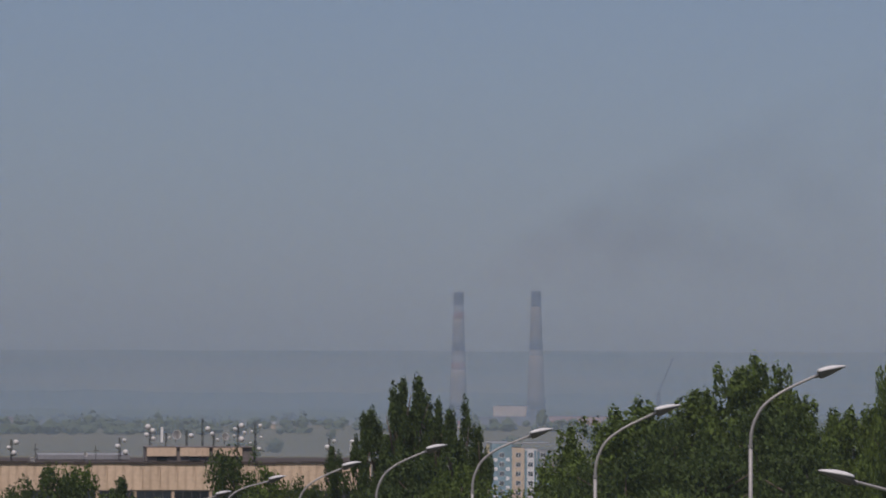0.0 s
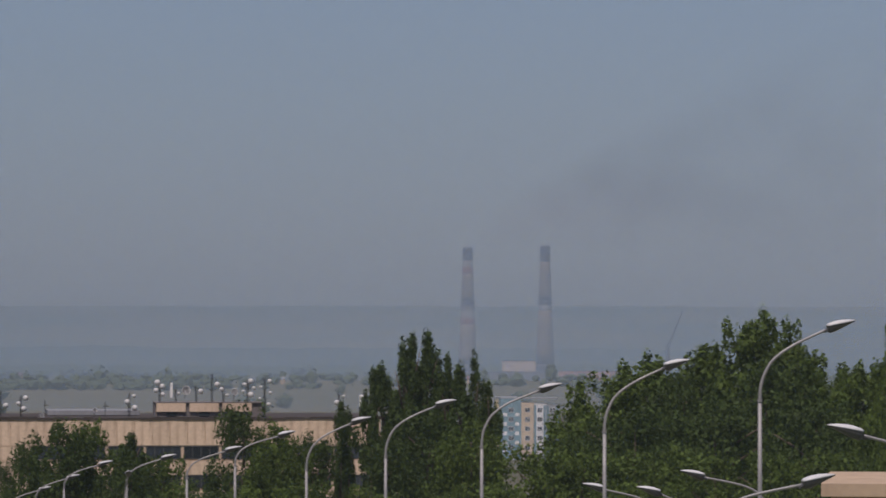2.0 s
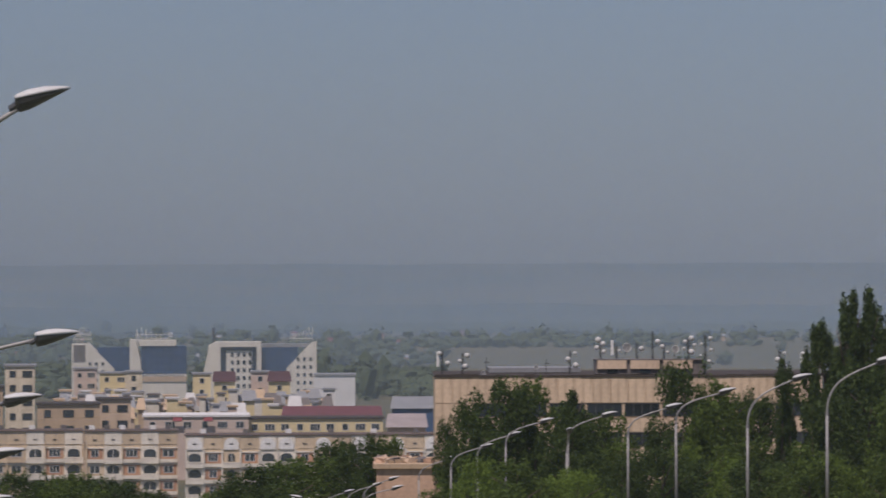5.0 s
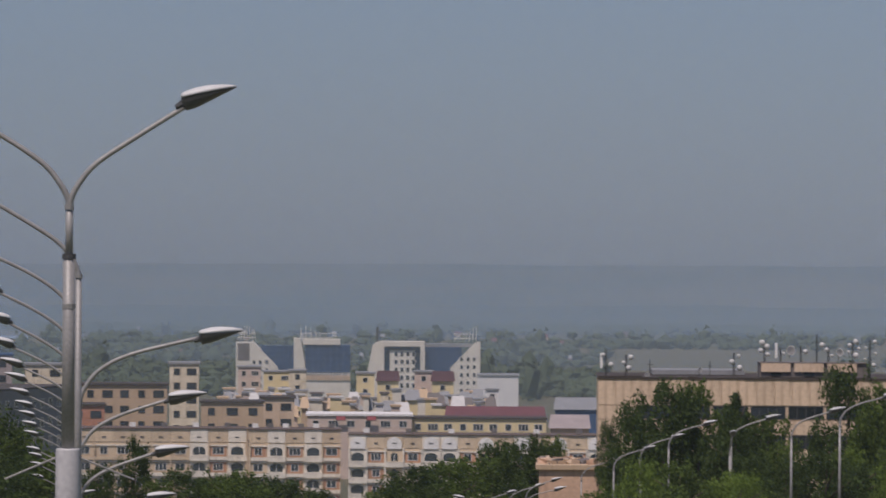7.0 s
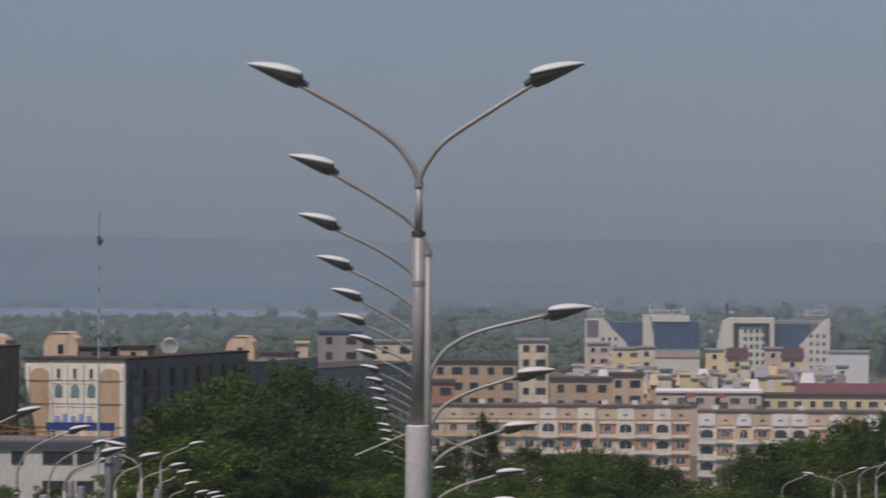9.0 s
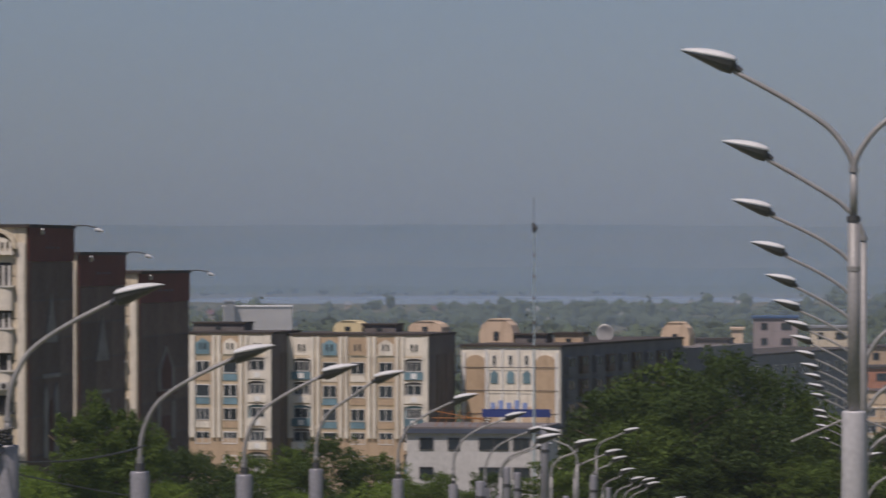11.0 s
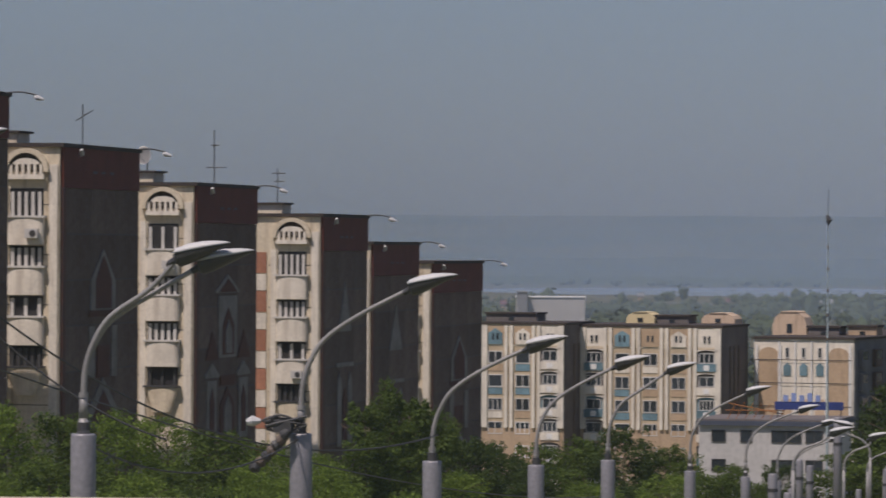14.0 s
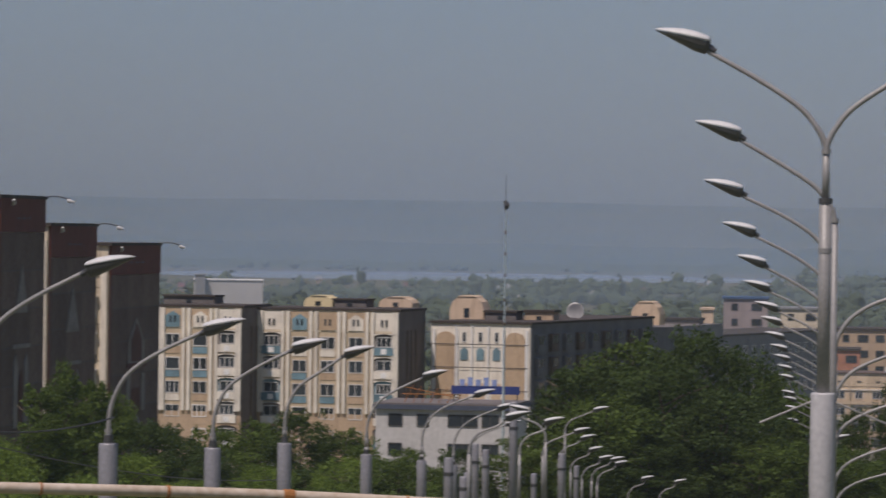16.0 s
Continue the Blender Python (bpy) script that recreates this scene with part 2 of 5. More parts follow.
# ---- ground, water, hills, air ----
def build_ground():
    bm = B()
    ranges = [0.5, 6, 12, 20, 30, 45, 60, 80, 100, 130, 160, 200, 250, 300, 360, 420, 500, 600, 700, 850, 1000, 1300, 1700, 2200, 2700, 3200, 3800, 4400, 4900]
    rings = []
    for d in ranges:
        rings.append([bm.verts.new((d * math.sin(a), d * math.cos(a), ground_z(d * math.sin(a), d))) for a in np.linspace(-math.pi, math.pi, 96, False)])
    for r0, r1 in zip(rings, rings[1:]):
        for i in range(96):
            bm.faces.new((r0[i], r0[(i + 1) % 96], r1[(i + 1) % 96], r1[i]))
    bm.faces.new(rings[0])
    me = mesh_of("ground", bm, GRASS, True)
    me.materials.append(FIELD)
    for p in me.polygons:
        if p.center.length > 700:
            p.material_index = 1
    tagged(new("ground", me), "grassy slope that falls to a wide plain", "ground", kind="structure")


def arc_sheet(name, d, a0, a1, z0, tops, mat, label, category, thick=0.0, kind="structure"):
    bm = B()
    n = len(tops)
    lo, hi = [], []
    for i in range(n):
        x, y = plan(a0 + (a1 - a0) * i / (n - 1), d)
        lo.append(bm.verts.new((x, y, z0))), hi.append(bm.verts.new((x * (1 + thick), y * (1 + thick), tops[i])))
    for i in range(n - 1):
        bm.faces.new((lo[i], lo[i + 1], hi[i + 1], hi[i]))
    ob = new(name, mesh_of(name, bm, mat, True))
    return tagged(ob, label, category, kind=kind)


build_ground()


def hills(d, e0, amp, seed, name, label, mat, rough=0.6):
    n = 600
    tops = []
    for i in range(n):
        v = noise.noise(Vector((i * 0.02, seed, 0))) * amp + noise.noise(Vector((i * 0.09, seed, 5))) * amp * 0.35 + noise.noise(Vector((i * 0.6, seed, 9))) * rough
        tops.append(level(e0 + v, d))
    arc_sheet(name, d, -4200, 4200, -38.5, tops, mat, label, "hills", thick=0.02)


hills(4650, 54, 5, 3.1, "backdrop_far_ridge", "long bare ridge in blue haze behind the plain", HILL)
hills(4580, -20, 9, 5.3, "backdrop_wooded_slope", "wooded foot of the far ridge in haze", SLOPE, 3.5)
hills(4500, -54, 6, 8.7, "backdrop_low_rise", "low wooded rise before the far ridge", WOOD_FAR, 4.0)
# added sheets imitate haze; the one at 50 m lifts darks like lens glare
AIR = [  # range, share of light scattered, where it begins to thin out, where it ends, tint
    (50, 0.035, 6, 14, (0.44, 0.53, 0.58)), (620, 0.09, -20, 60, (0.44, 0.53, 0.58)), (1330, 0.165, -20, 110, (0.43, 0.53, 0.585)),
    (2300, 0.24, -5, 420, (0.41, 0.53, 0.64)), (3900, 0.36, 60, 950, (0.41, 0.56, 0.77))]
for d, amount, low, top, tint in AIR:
    v = arc_sheet("backdrop_haze", d, -4200, 4200, -60, [top] * 60, veil_material("haze_sheet", amount, low, top, tint), "thin bluish sheet added to stand in for haze", "haze")
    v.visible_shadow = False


def water_strip(a0, a1, d0, d1):
    bm = B()
    k = 40
    near, far = [], []
    for i in range(k):
        s = i / (k - 1)
        a = a0 + (a1 - a0) * s
        w = math.sin(math.pi * min(max(s, 0.02), 0.98)) ** 0.35
        mid, half = (d0 + d1) / 2, (d1 - d0) / 2 * w
        half *= 1 + 0.25 * noise.noise(Vector((i * 0.5, 2, 1)))
        x, y = plan(a, mid - half)
        near.append(bm.verts.new((x, y, -37.9)))
        x, y = plan(a, mid + half)
        far.append(bm.verts.new((x, y, -37.9)))
    for i in range(k - 1):
        bm.faces.new((near[i], near[i + 1], far[i + 1], far[i]))
    tagged(new("water", mesh_of("water", bm, WATER, True)), "pale still lake on the plain", "lake", kind="structure")


water_strip(-1500, -380, 3500, 4200)


# ---- windows ----
WINDOWS = {}


def window(parent, x, z, w, h, y=0.0, panes=2, arch=False, frame_mat=None):
    """A window in the wall at depth y of its house: a frame that stands proud, with panes set back in it."""
    key = (round(w, 2), round(h, 2), panes, arch, frame_mat)
    if key not in WINDOWS:
        t = 0.09
        bm, arch_bm = B(), B()
        for a, b, c, d in ((-w / 2, -w / 2 + t, 0, h), (w / 2 - t, w / 2, 0, h), (-w / 2 + t, w / 2 - t, h - t, h), (-w / 2 + t, w / 2 - t, 0, t)):
            box(bm, a, b, -0.07, 0.02, c, d)
        for i in range(1, panes):
            xx = -w / 2 + w * i / panes
            box(bm, xx - t / 2, xx + t / 2, -0.06, 0.02, t, h - t)
        if arch:
            prism(arch_bm, [(-w / 2 - 0.1, h)] + [(-(w / 2 + 0.1) * math.cos(a), h + 0.42 * w * math.sin(a)) for a in np.linspace(0.2, math.pi - 0.2, 9)] + [(w / 2 + 0.1, h)], -0.1, 0.02)
        fm = mesh_of("window_frame", bm, frame_mat or FRAME)
        gm = mesh_of("pane", box(arch_bm, -w / 2 + t, w / 2 - t, -0.025, 0.01, t, h - t), GLASS)
        WINDOWS[key] = (fm, gm)
    fm, gm = WINDOWS[key]
    m = Matrix.Translation((x, y, z))
    ob = part("window", fm, None, parent, at=m)
    part("pane", gm, None, ob)
    return ob


# ---- tower blocks with arched bays ----
STOREY = 2.8


def tower(a, d, e, width, depth, style):
    x, y = plan(a, d)
    top, base = level(e, d), ground_z(x, y) - 1.0
    H = top - base
    t = thing("tower_block", pose(x, y, base), "cream panel tower block with arched balcony bay and dark gable", "tower block", "stepped row of tower blocks")
    part("wall", box(B(), -width, 0, 0, depth, 0, H - 0.25), CREAM, t, "stained cream panel wall")
    # gable cladding: three columns of storey-high panels with open joints, a few centimetres proud of the wall
    part("gable_band", box(B(), 0.003, 0.18, 0.2, depth, H - 2.7 + 0.004, H - 0.25), BROWN, t, "red-brown top band")
    for k in range(3):
        part("vent_slot", box(B(), 0.181, 0.2, depth * (0.38 + 0.11 * k), depth * (0.43 + 0.11 * k), H - 1.75, H - 1.6), IRON, t)
    part("gable_corner", box(B(), 0.003, 0.15, 0.2, 0.95, 0, H - 2.7), GABLE_EDGE, t, "rust-red corner strip")
    wide = (depth - 1.0) / 3
    pm = mesh_of("gable_panel", box(B(), 0.003, 0.12, 0.03, wide - 0.03, 0.03, STOREY - 0.03), GABLE)
    for k in range(int((H - 2.7) / STOREY) + 1):
        for j in range(3):
            part("gable_panel", pm, None, t, "weathered grey-brown gable panel", at=(0, 1.0 + j * wide, H - 2.7 - (k + 1) * STOREY))
    part("gable_joint_field", box(B(), 0.003, 0.07, 1.0, depth, 0, H - 2.72), IRON, t)
    part("roof", box(B(), -width - 0.2, 0.3, -0.2, depth + 0.2, H - 0.246, H), ROOF_DARK, t, "bitumen roof edge")
    # relief on the gable: pointed niches and a red medallion
    def relief(y0, y1, z0, z1, mat, peak, out=0.2):
        bm = B()
        m = (y0 + y1) / 2
        prism(bm, [(y0, z0), (y1, z0), (y1, z1), (m, z1 + peak), (y0, z1)], 0.0, 0.06)
        ob = part("relief", bm, mat, t)
        ob.matrix_basis = pose(out, 0, 0, 0, 0, 90)

    def fret(f0, f1, drop0, drop1, mat, peak=0.0, out=0.2):
        relief(depth * f0, depth * f1, H - drop0, H - drop1, mat, peak, out)

    if style == 0:      # pointed niche over a ledge, two pale uprights, a steep gable
        fret(0.36, 0.68, 10.2, 8.4, RELIEF_GREY, 2.0)
        fret(0.42, 0.62, 10.1, 8.3, RELIEF_RED, 1.5, 0.24)
        fret(0.33, 0.71, 10.6, 10.25, RELIEF_RED, 0, 0.26)
        fret(0.34, 0.41, 14.4, 11.2, RELIEF_GREY)
        fret(0.63, 0.70, 14.4, 11.2, RELIEF_GREY)
        fret(0.44, 0.60, 14.4, 12.4, RELIEF_RED)
        fret(0.28, 0.76, 17.3, 17.0, RELIEF_GREY, 2.6)
        fret(0.36, 0.68, 17.2, 17.1, RELIEF_RED, 1.9, 0.24)
        fret(0.24, 0.80, 20.5, 17.7, RELIEF_GREY, 0, 0.18)
    elif style == 1:    # tall framed panel under a small pediment, side gablets, columns and an oval below
        fret(0.32, 0.70, 7.4, 7.25, RELIEF_GREY, 1.1)
        fret(0.38, 0.64, 7.35, 7.25, RELIEF_RED, 0.8, 0.24)
        fret(0.36, 0.66, 11.8, 7.6, RELIEF_GREY)
        fret(0.42, 0.60, 11.6, 9.6, RELIEF_RED, 1.2, 0.24)
        fret(0.46, 0.56, 11.5, 10.0, RELIEF_GREY, 0.8, 0.29)
        for f in (0.17, 0.68):
            fret(f, f + 0.19, 11.9, 11.7, RELIEF_RED, 1.7)
            fret(f - 0.02, f + 0.2, 13.1, 12.9, RELIEF_GREY, 0.8)
            fret(f + 0.01, f + 0.16, 17.4, 13.3, RELIEF_GREY)
            fret(f + 0.05, f + 0.12, 17.0, 14.6, RELIEF_RED, 0.8, 0.24)
        fret(0.39, 0.63, 13.7, 13.0, RELIEF_RED, 0, 0.22)
        fret(0.39, 0.62, 17.4, 15.0, RELIEF_RED, 1.2)
        fret(0.45, 0.56, 17.0, 15.2, RELIEF_GREY, 0.8, 0.26)
    else:               # slim spire over a ledge and paired uprights
        fret(0.36, 0.62, 8.6, 8.4, RELIEF_GREY, 3.4)
        fret(0.30, 0.68, 11.2, 10.9, RELIEF_GREY)
        fret(0.33, 0.42, 17.0, 12.4, RELIEF_GREY, 0.8)
        fret(0.56, 0.65, 17.0, 12.4, RELIEF_GREY, 0.8)
        fret(0.45, 0.53, 17.0, 13.6, RELIEF_RED, 0.8)
    # storey joints on the front, an air conditioner
    for k in range(1, 8):
        part("front_joint", box(B(), -3.8, -0.05, -0.012, -0.003, H - 0.7 - k * 3.03 - 0.025, H - 0.7 - k * 3.03 + 0.025), IRON, t)
    ac = part("air_conditioner", box(B(), -0.4, 0.4, -0.35, 0.0, 0, 0.55), DISH, t, "white air conditioner box", at=(-1.55, -0.5, H - 5.75 - (style == 2) * 6.1))
    part("fan_grille", cyl(B(), 0, 0, 0, 0.02, 0.2), IRON, ac, at=pose(0.1, -0.352, 0.28, 90, 0, 0))
    # corner strips and the pale bay surround
    bw, bx = 2.3, -2.05
    part("pilaster", box(B(), -0.62, -0.1, -0.1, -0.003, 0, H - 1.3), CREAM_TRIM, t)
    part("pilaster", box(B(), bx - bw / 2 - 0.42, bx - bw / 2 - 0.02, -0.1, -0.003, 0, H - 2.6), CREAM_TRIM, t)
    zt = H - 0.6
    arc = np.linspace(0, math.pi, 17)
    ro, ri = bw / 2 + 0.3, bw / 2
    bm = B()
    ring = [(bx - ro * math.cos(q), zt - ri + ro * math.sin(q)) for q in arc] + [(bx + ri * math.cos(q), zt - ri + ri * math.sin(q)) for q in arc]
    prism(bm, ring, -0.4, -0.003)
    part("arch", bm, CREAM, t, "moulded round arch")
    # dark grey backing, left showing as a painted shadow line inside the arch
    part("arch_shadow_field", prism(B(), [(bx - ri * math.cos(q), zt - ri + ri * math.sin(q)) for q in arc], -0.03, -0.003), SHUTTER_GREY, t)
    zz = zt - ri
    bm = B()
    for i in range(6):
        xx = bx - bw / 2 + 0.2 + i * (bw - 0.4) / 5
        box(bm, xx - 0.09, xx + 0.09, -0.3, -0.1, zz - 0.15, zz + 0.45)
    box(bm, bx - bw / 2, bx + bw / 2, -0.34, -0.04, zz - 0.45, zz - 0.15)
    prism(bm, [(bx - (ri - 0.3) * math.cos(q), zz + 0.45 + (ri - 0.78) * math.sin(q)) for q in arc], -0.28, -0.04)
    part("balustrade", bm, CREAM_TRIM, t, "pale slotted balustrade")
    zz = H - 3.2
    for k in range(4):
        last = k == 3
        more = 0.45 if k == 0 else 0.0      # the top loggia is taller
        # loggia opening, its deep shade a flat near-black panel, with glazing bars, then a rounded parapet below it
        part("loggia_shade_panel", box(B(), bx - bw / 2 + 0.1, bx + bw / 2 - 0.1, -0.03, -0.003, zz - 1.25, zz + more), LOGGIA_SHADE, t)
        bm = B()
        for i in range(5 if (k + int(d)) % 3 else 3):
            n = 4 if (k + int(d)) % 3 else 2
            xx = bx - bw / 2 + 0.3 + i * (bw - 0.6) / n
            box(bm, xx - 0.1, xx + 0.1, -0.16, -0.035, zz - 1.2, zz - 0.12 + more * 0.8)
        box(bm, bx - bw / 2 - 0.1, bx + bw / 2 + 0.1, -0.5, -0.035, zz - 1.32, zz - 1.2)
        part("glazing_bars", bm, FRAME if not last else IRON, t)
        bm = B()
        prof = [(bx - bw / 2, -0.04)] + [(bx - bw / 2 * math.cos(q), -0.04 - 0.42 * math.sin(q) ** 0.4) for q in np.linspace(0.12, math.pi - 0.12, 11)] + [(bx + bw / 2, -0.04)]
        lo_z, hi_z = zz - 2.97, zz - 1.32
        lo = [bm.verts.new((bx + (px - bx) * (0.55 if last else 1.0), py, lo_z)) for px, py in prof]
        hi = [bm.verts.new((px, py, hi_z)) for px, py in prof]
        for i in range(len(prof) - 1):
            bm.faces.new((lo[i], lo[i + 1], hi[i + 1], hi[i]))
        bm.faces.new(lo[::-1]), bm.faces.new(hi)
        part("balcony_front", bm, CREAM_TRIM if not last else CREAM, t, "rounded whitish balcony front")
        zz -= 3.03
    # coloured strip at the far side of the bay
    for k in range(7):
        z1 = H - 2.8 - k * STOREY
        part("strip_panel", box(B(), -4.9, -3.95, -0.06, -0.003, z1 - 1.5, z1), BRICK_RED, t, "brick-red strip panel")
        part("strip_panel", box(B(), -4.9, -3.95, -0.08, -0.003, z1 - 2.75, z1 - 1.56), CREAM_TRIM, t)
    # further bays, mostly behind the neighbour
    for k in range(7):
        window(t, -7.2, H - 4.2 - k * STOREY, 1.5, 1.5)
        window(t, -9.6, H - 4.2 - k * STOREY, 1.5, 1.5)
    # roof room, bracket lamp
    part("roof_room", box(B(), -7.0, -3.3, 2.0, 4.8, H, H + 0.66), CREAM, t)
    part("roof_room_lid", box(B(), -7.2, -3.1, 1.8, 5.0, H + 0.664, H + 0.8), ROOF_DARK, t)
    bm = tube(B(), bend([(0.2, depth - 1, H - 0.05), (1.2, depth - 1, H), (2.2, depth - 1, H - 0.2)], 4), 0.05, 6)
    br = part("bracket", bm, IRON, t, "thin bracket arm at the roof edge")
    part("bracket_lamp", tube(B(), [(2.0, depth - 1, H - 0.28), (2.15, depth - 1, H - 0.33), (2.55, depth - 1, H - 0.45)], [0.1, 0.17, 0.06], 8), LAMP_TOP, br, "small white lamp")
    bm = tube(B(), [(0.3, 3.5, H - 0.75), (0.5, 3.2, H - 0.6), (0.55, 2.9, H - 0.35)], [0.06, 0.16, 0.08], 8)
    part("wall_lamp", bm, LAMP_TOP, t, "small white lamp on the top band")
    return t, H, base


TOWERS = [(-2230, 274, 178, 18.0), (-1994, 300, 110, 17.5), (-1770, 325, 56, 15.7), (-1681, 350, 7, 18.3), (-1574, 375, -27, 22.5)]
for i, (a, d, e, deep) in enumerate(TOWERS):
    tower(a, d, e, 13.0, deep, (0, 1, 2, 2, 0)[i])
tower(-2480, 250, 283, 13.0, 17.0, 1)


def antenna(a, d, e0, e1, bars, label="thin rooftop television aerial"):
    x, y = plan(a, d)
    z0, z1 = level(e0, d), level(e1, d)
    t = thing("roof_aerial", pose(x, y, z0), label, "aerial", "roof aerials")
    part("mast", tube(B(), [(0, 0, 0), (0, 0, z1 - z0)], 0.045, 6), IRON, t)
    for f, w, dz in bars:
        part("crossbar", tube(B(), [(-w * 0.4, 0, (z1 - z0) * f - dz), (w * 0.6, 0, (z1 - z0) * f + dz)], 0.045, 5), IRON, t)
    return t


antenna(-1958, 327, 56, 202, ((0.55, 1.5, 0), (0.82, 0.7, 0)))
antenna(-1846, 352, 5, 136, ((0.45, 2.0, 0), (0.82, 0.9, 0), (0.93, 1.1, 0)))
antenna(-2190, 302, 108, 246, ((0.86, 1.2, 0.35),))


def dish(a, d, e, r, turn=20, group="satellite dishes", label="white satellite dish on a short post", foot=None):
    x, y = plan(a, d)
    z = level(e, d)
    t = thing("satellite_dish", pose(x, y, z, 0, 0, turn), label, "satellite dish", group)
    bm = B()
    rings = []
    for k in range(6):
        q = k / 5
        rings.append([bm.verts.new((r * q * math.cos(s), -0.25 * r * q * q, r * q * math.sin(s))) for s in np.linspace(0, 2 * math.pi, 18, False)] if k else [bm.verts.new((0, 0, 0))])
    for i in range(18):
        bm.faces.new((rings[0][0], rings[1][i], rings[1][(i + 1) % 18]))
    for r0, r1 in zip(rings[1:], rings[2:]):
        for i in range(18):
            bm.faces.new((r0[i], r1[i], r1[(i + 1) % 18], r0[(i + 1) % 18]))
    bmesh.ops.solidify(bm, geom=bm.faces[:], thickness=0.03)
    part("bowl", bm, DISH, t, smooth=True)
    part("post", tube(B(), [(0, 0.1, 0), (0, 0.25, -0.1), (0, 0.25, foot if foot else -r - 0.5)], 0.04, 6), IRON, t)
    part("feed_arm", tube(B(), [(0, 0, -r * 0.8), (0, -r * 0.8, -r * 0.2)], 0.02, 5), IRON, t)
    return t


dish(-2080, 304, 157, 0.62, -25, foot=-1.8)


# ---- panel houses with pilasters and turquoise accents ----
def panel_house(a0, a1, d, e, cols, depth, turn, seed, rows=8, accents=True, storey=2.85):
    rnd = random.Random(seed)
    x0, y0 = plan(a0, d)
    W = (a1 - a0) * d / K / math.cos(turn - (a0 + a1) / 2 / K)
    top, base = level(e, d), ground_z(x0, y0) - 1.5
    H = top - base
    t = thing("apartment_house", pose(x0, y0, base, 0, 0, -math.degrees(turn)), "tan panel apartment house with white pilasters and turquoise accents", "apartment house", "apartment houses on the slope")
    part("wall", box(B(), 0, W, 0, depth, 0, H - 0.3), HOUSE_TAN, t)
    part("top_field", box(B(), 0.02, W - 0.02, -0.03, -0.003, H - 2.9, H - 0.32), CREAM, t, "cream top storey")
    part("lower_facing", box(B(), 0.02, W - 0.02, -0.03, -0.003, 0, H - rows * storey * 0.56 - 0.1), TAN, t, "tan lower facing")
    # the side away from the sun gets a darker wall colour for its shade
    part("side_wall", box(B(), W + 0.003, W + 0.1, 0.05, depth, 0, H - 0.3), GREY_BROWN, t, "weathered side wall, shade painted in as dark grey")
    part("roof", box(B(), -0.2, W + 0.3, -0.15, depth + 0.2, H - 0.296, H), ROOF_DARK, t, "dark roof edge")
    cw = W / cols
    for i in range(cols + 1):
        x = min(max(i * cw, 0.2), W - 0.2)
        for s in (-0.34, 0.34):
            part("pilaster", box(B(), min(max(x + s, 0.2), W - 0.2) - 0.2, min(max(x + s, 0.2), W - 0.2) + 0.2, -0.28, -0.003, H - rows * storey * 0.56, H - 0.4), CREAM_TRIM, t, "whitish pilaster")
    for i in range(cols):
        xc = (i + 0.5) * cw
        wide = cw - 0.9
        blue = accents and rnd.random() < 0.7
        loggia = i == cols - 1 or (i == 0 and seed % 2 == 0)
        # top storey: gabled niche
        z = H - 0.4 - 2.3
        fld = BLUE if blue and rnd.random() < 0.6 else CREAM_TRIM if rnd.random() < 0.55 else TAN
        part("niche_field", box(B(), xc - wide / 2, xc + wide / 2, -0.05, -0.003, z, H - 0.45), CREAM_TRIM if loggia else TAN, t)
        if not loggia:
            part("niche", prism(B(), [(xc - wide * 0.36, z), (xc + wide * 0.36, z), (xc + wide * 0.36, z + 1.35), (xc, z + 1.95), (xc - wide * 0.36, z + 1.35)], -0.12, -0.054), fld, t)
        for s in (-0.28, 0.28):
            part("slot", box(B(), xc + s - 0.13, xc + s + 0.13, -0.15, -0.124 if not loggia else -0.054, z + 0.55, z + 1.35), GLASS, t)
        for r in range(1, rows):
            z = H - 0.4 - 2.3 - r * storey
            if loggia:
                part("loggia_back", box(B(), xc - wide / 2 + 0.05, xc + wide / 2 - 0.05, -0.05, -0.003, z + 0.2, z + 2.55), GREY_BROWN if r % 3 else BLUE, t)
                part("balcony_front", box(B(), xc - wide / 2 + 0.1, xc + wide / 2 - 0.1, -0.3, -0.054, z - 0.1, z + 0.85), BLUE if blue and r % 2 else CREAM_TRIM, t)
                part("balcony_badge", box(B(), xc - 0.35, xc + 0.35, -0.34, -0.303, z + 0.05, z + 0.7), WHITE, t)
                window(t, xc, z + 0.9, wide * 0.72, 1.25, -0.06, panes=rnd.choice((2, 3, 4)))
                bm = prism(B(), [(xc - wide / 2, z + 2.55)] + [(xc - wide / 2 * math.cos(q), z + 2.1 + 0.4 * math.sin(q)) for q in np.linspace(0, math.pi, 9)] + [(xc + wide / 2, z + 2.55)], -0.28, -0.054)
                part("balcony_arch", bm, CREAM_TRIM if r < 5 else TAN, t)
            else:
                window(t, xc, z + 0.55, min(wide * 0.8, 1.8), 1.5, 0.0, panes=rnd.choice((1, 2, 2, 3)), frame_mat=rnd.choice((FRAME, FRAME, WHITE)))
                part("sill_panel", box(B(), xc - wide * 0.36, xc + wide * 0.36, -0.06, -0.003, z - 0.35, z + 0.45), rnd.choice((BLUE, BLUE, TAN, TAN, CREAM_TRIM)) if accents and r < 4 else TAN, t)
    for r in range(1, rows):
        part("joint", box(B(), W + 0.103, W + 0.13, 0.05, depth, H - r * storey - 0.05, H - r * storey + 0.03), IRON, t)
    for i in range(3):
        part("side_strip", box(B(), W + 0.103, W + 0.2, 4.0 + i * 2.2, 4.9 + i * 2.2, 0, H - 2.6), SHUTTER_GREY, t)
    return t, H, W


panel_house(-1483, -1338, 548, -134, 3, 13, 0.10, 3)
panel_house(-1309, -1061, 552, -137, 5, 14, 0.10, 4)


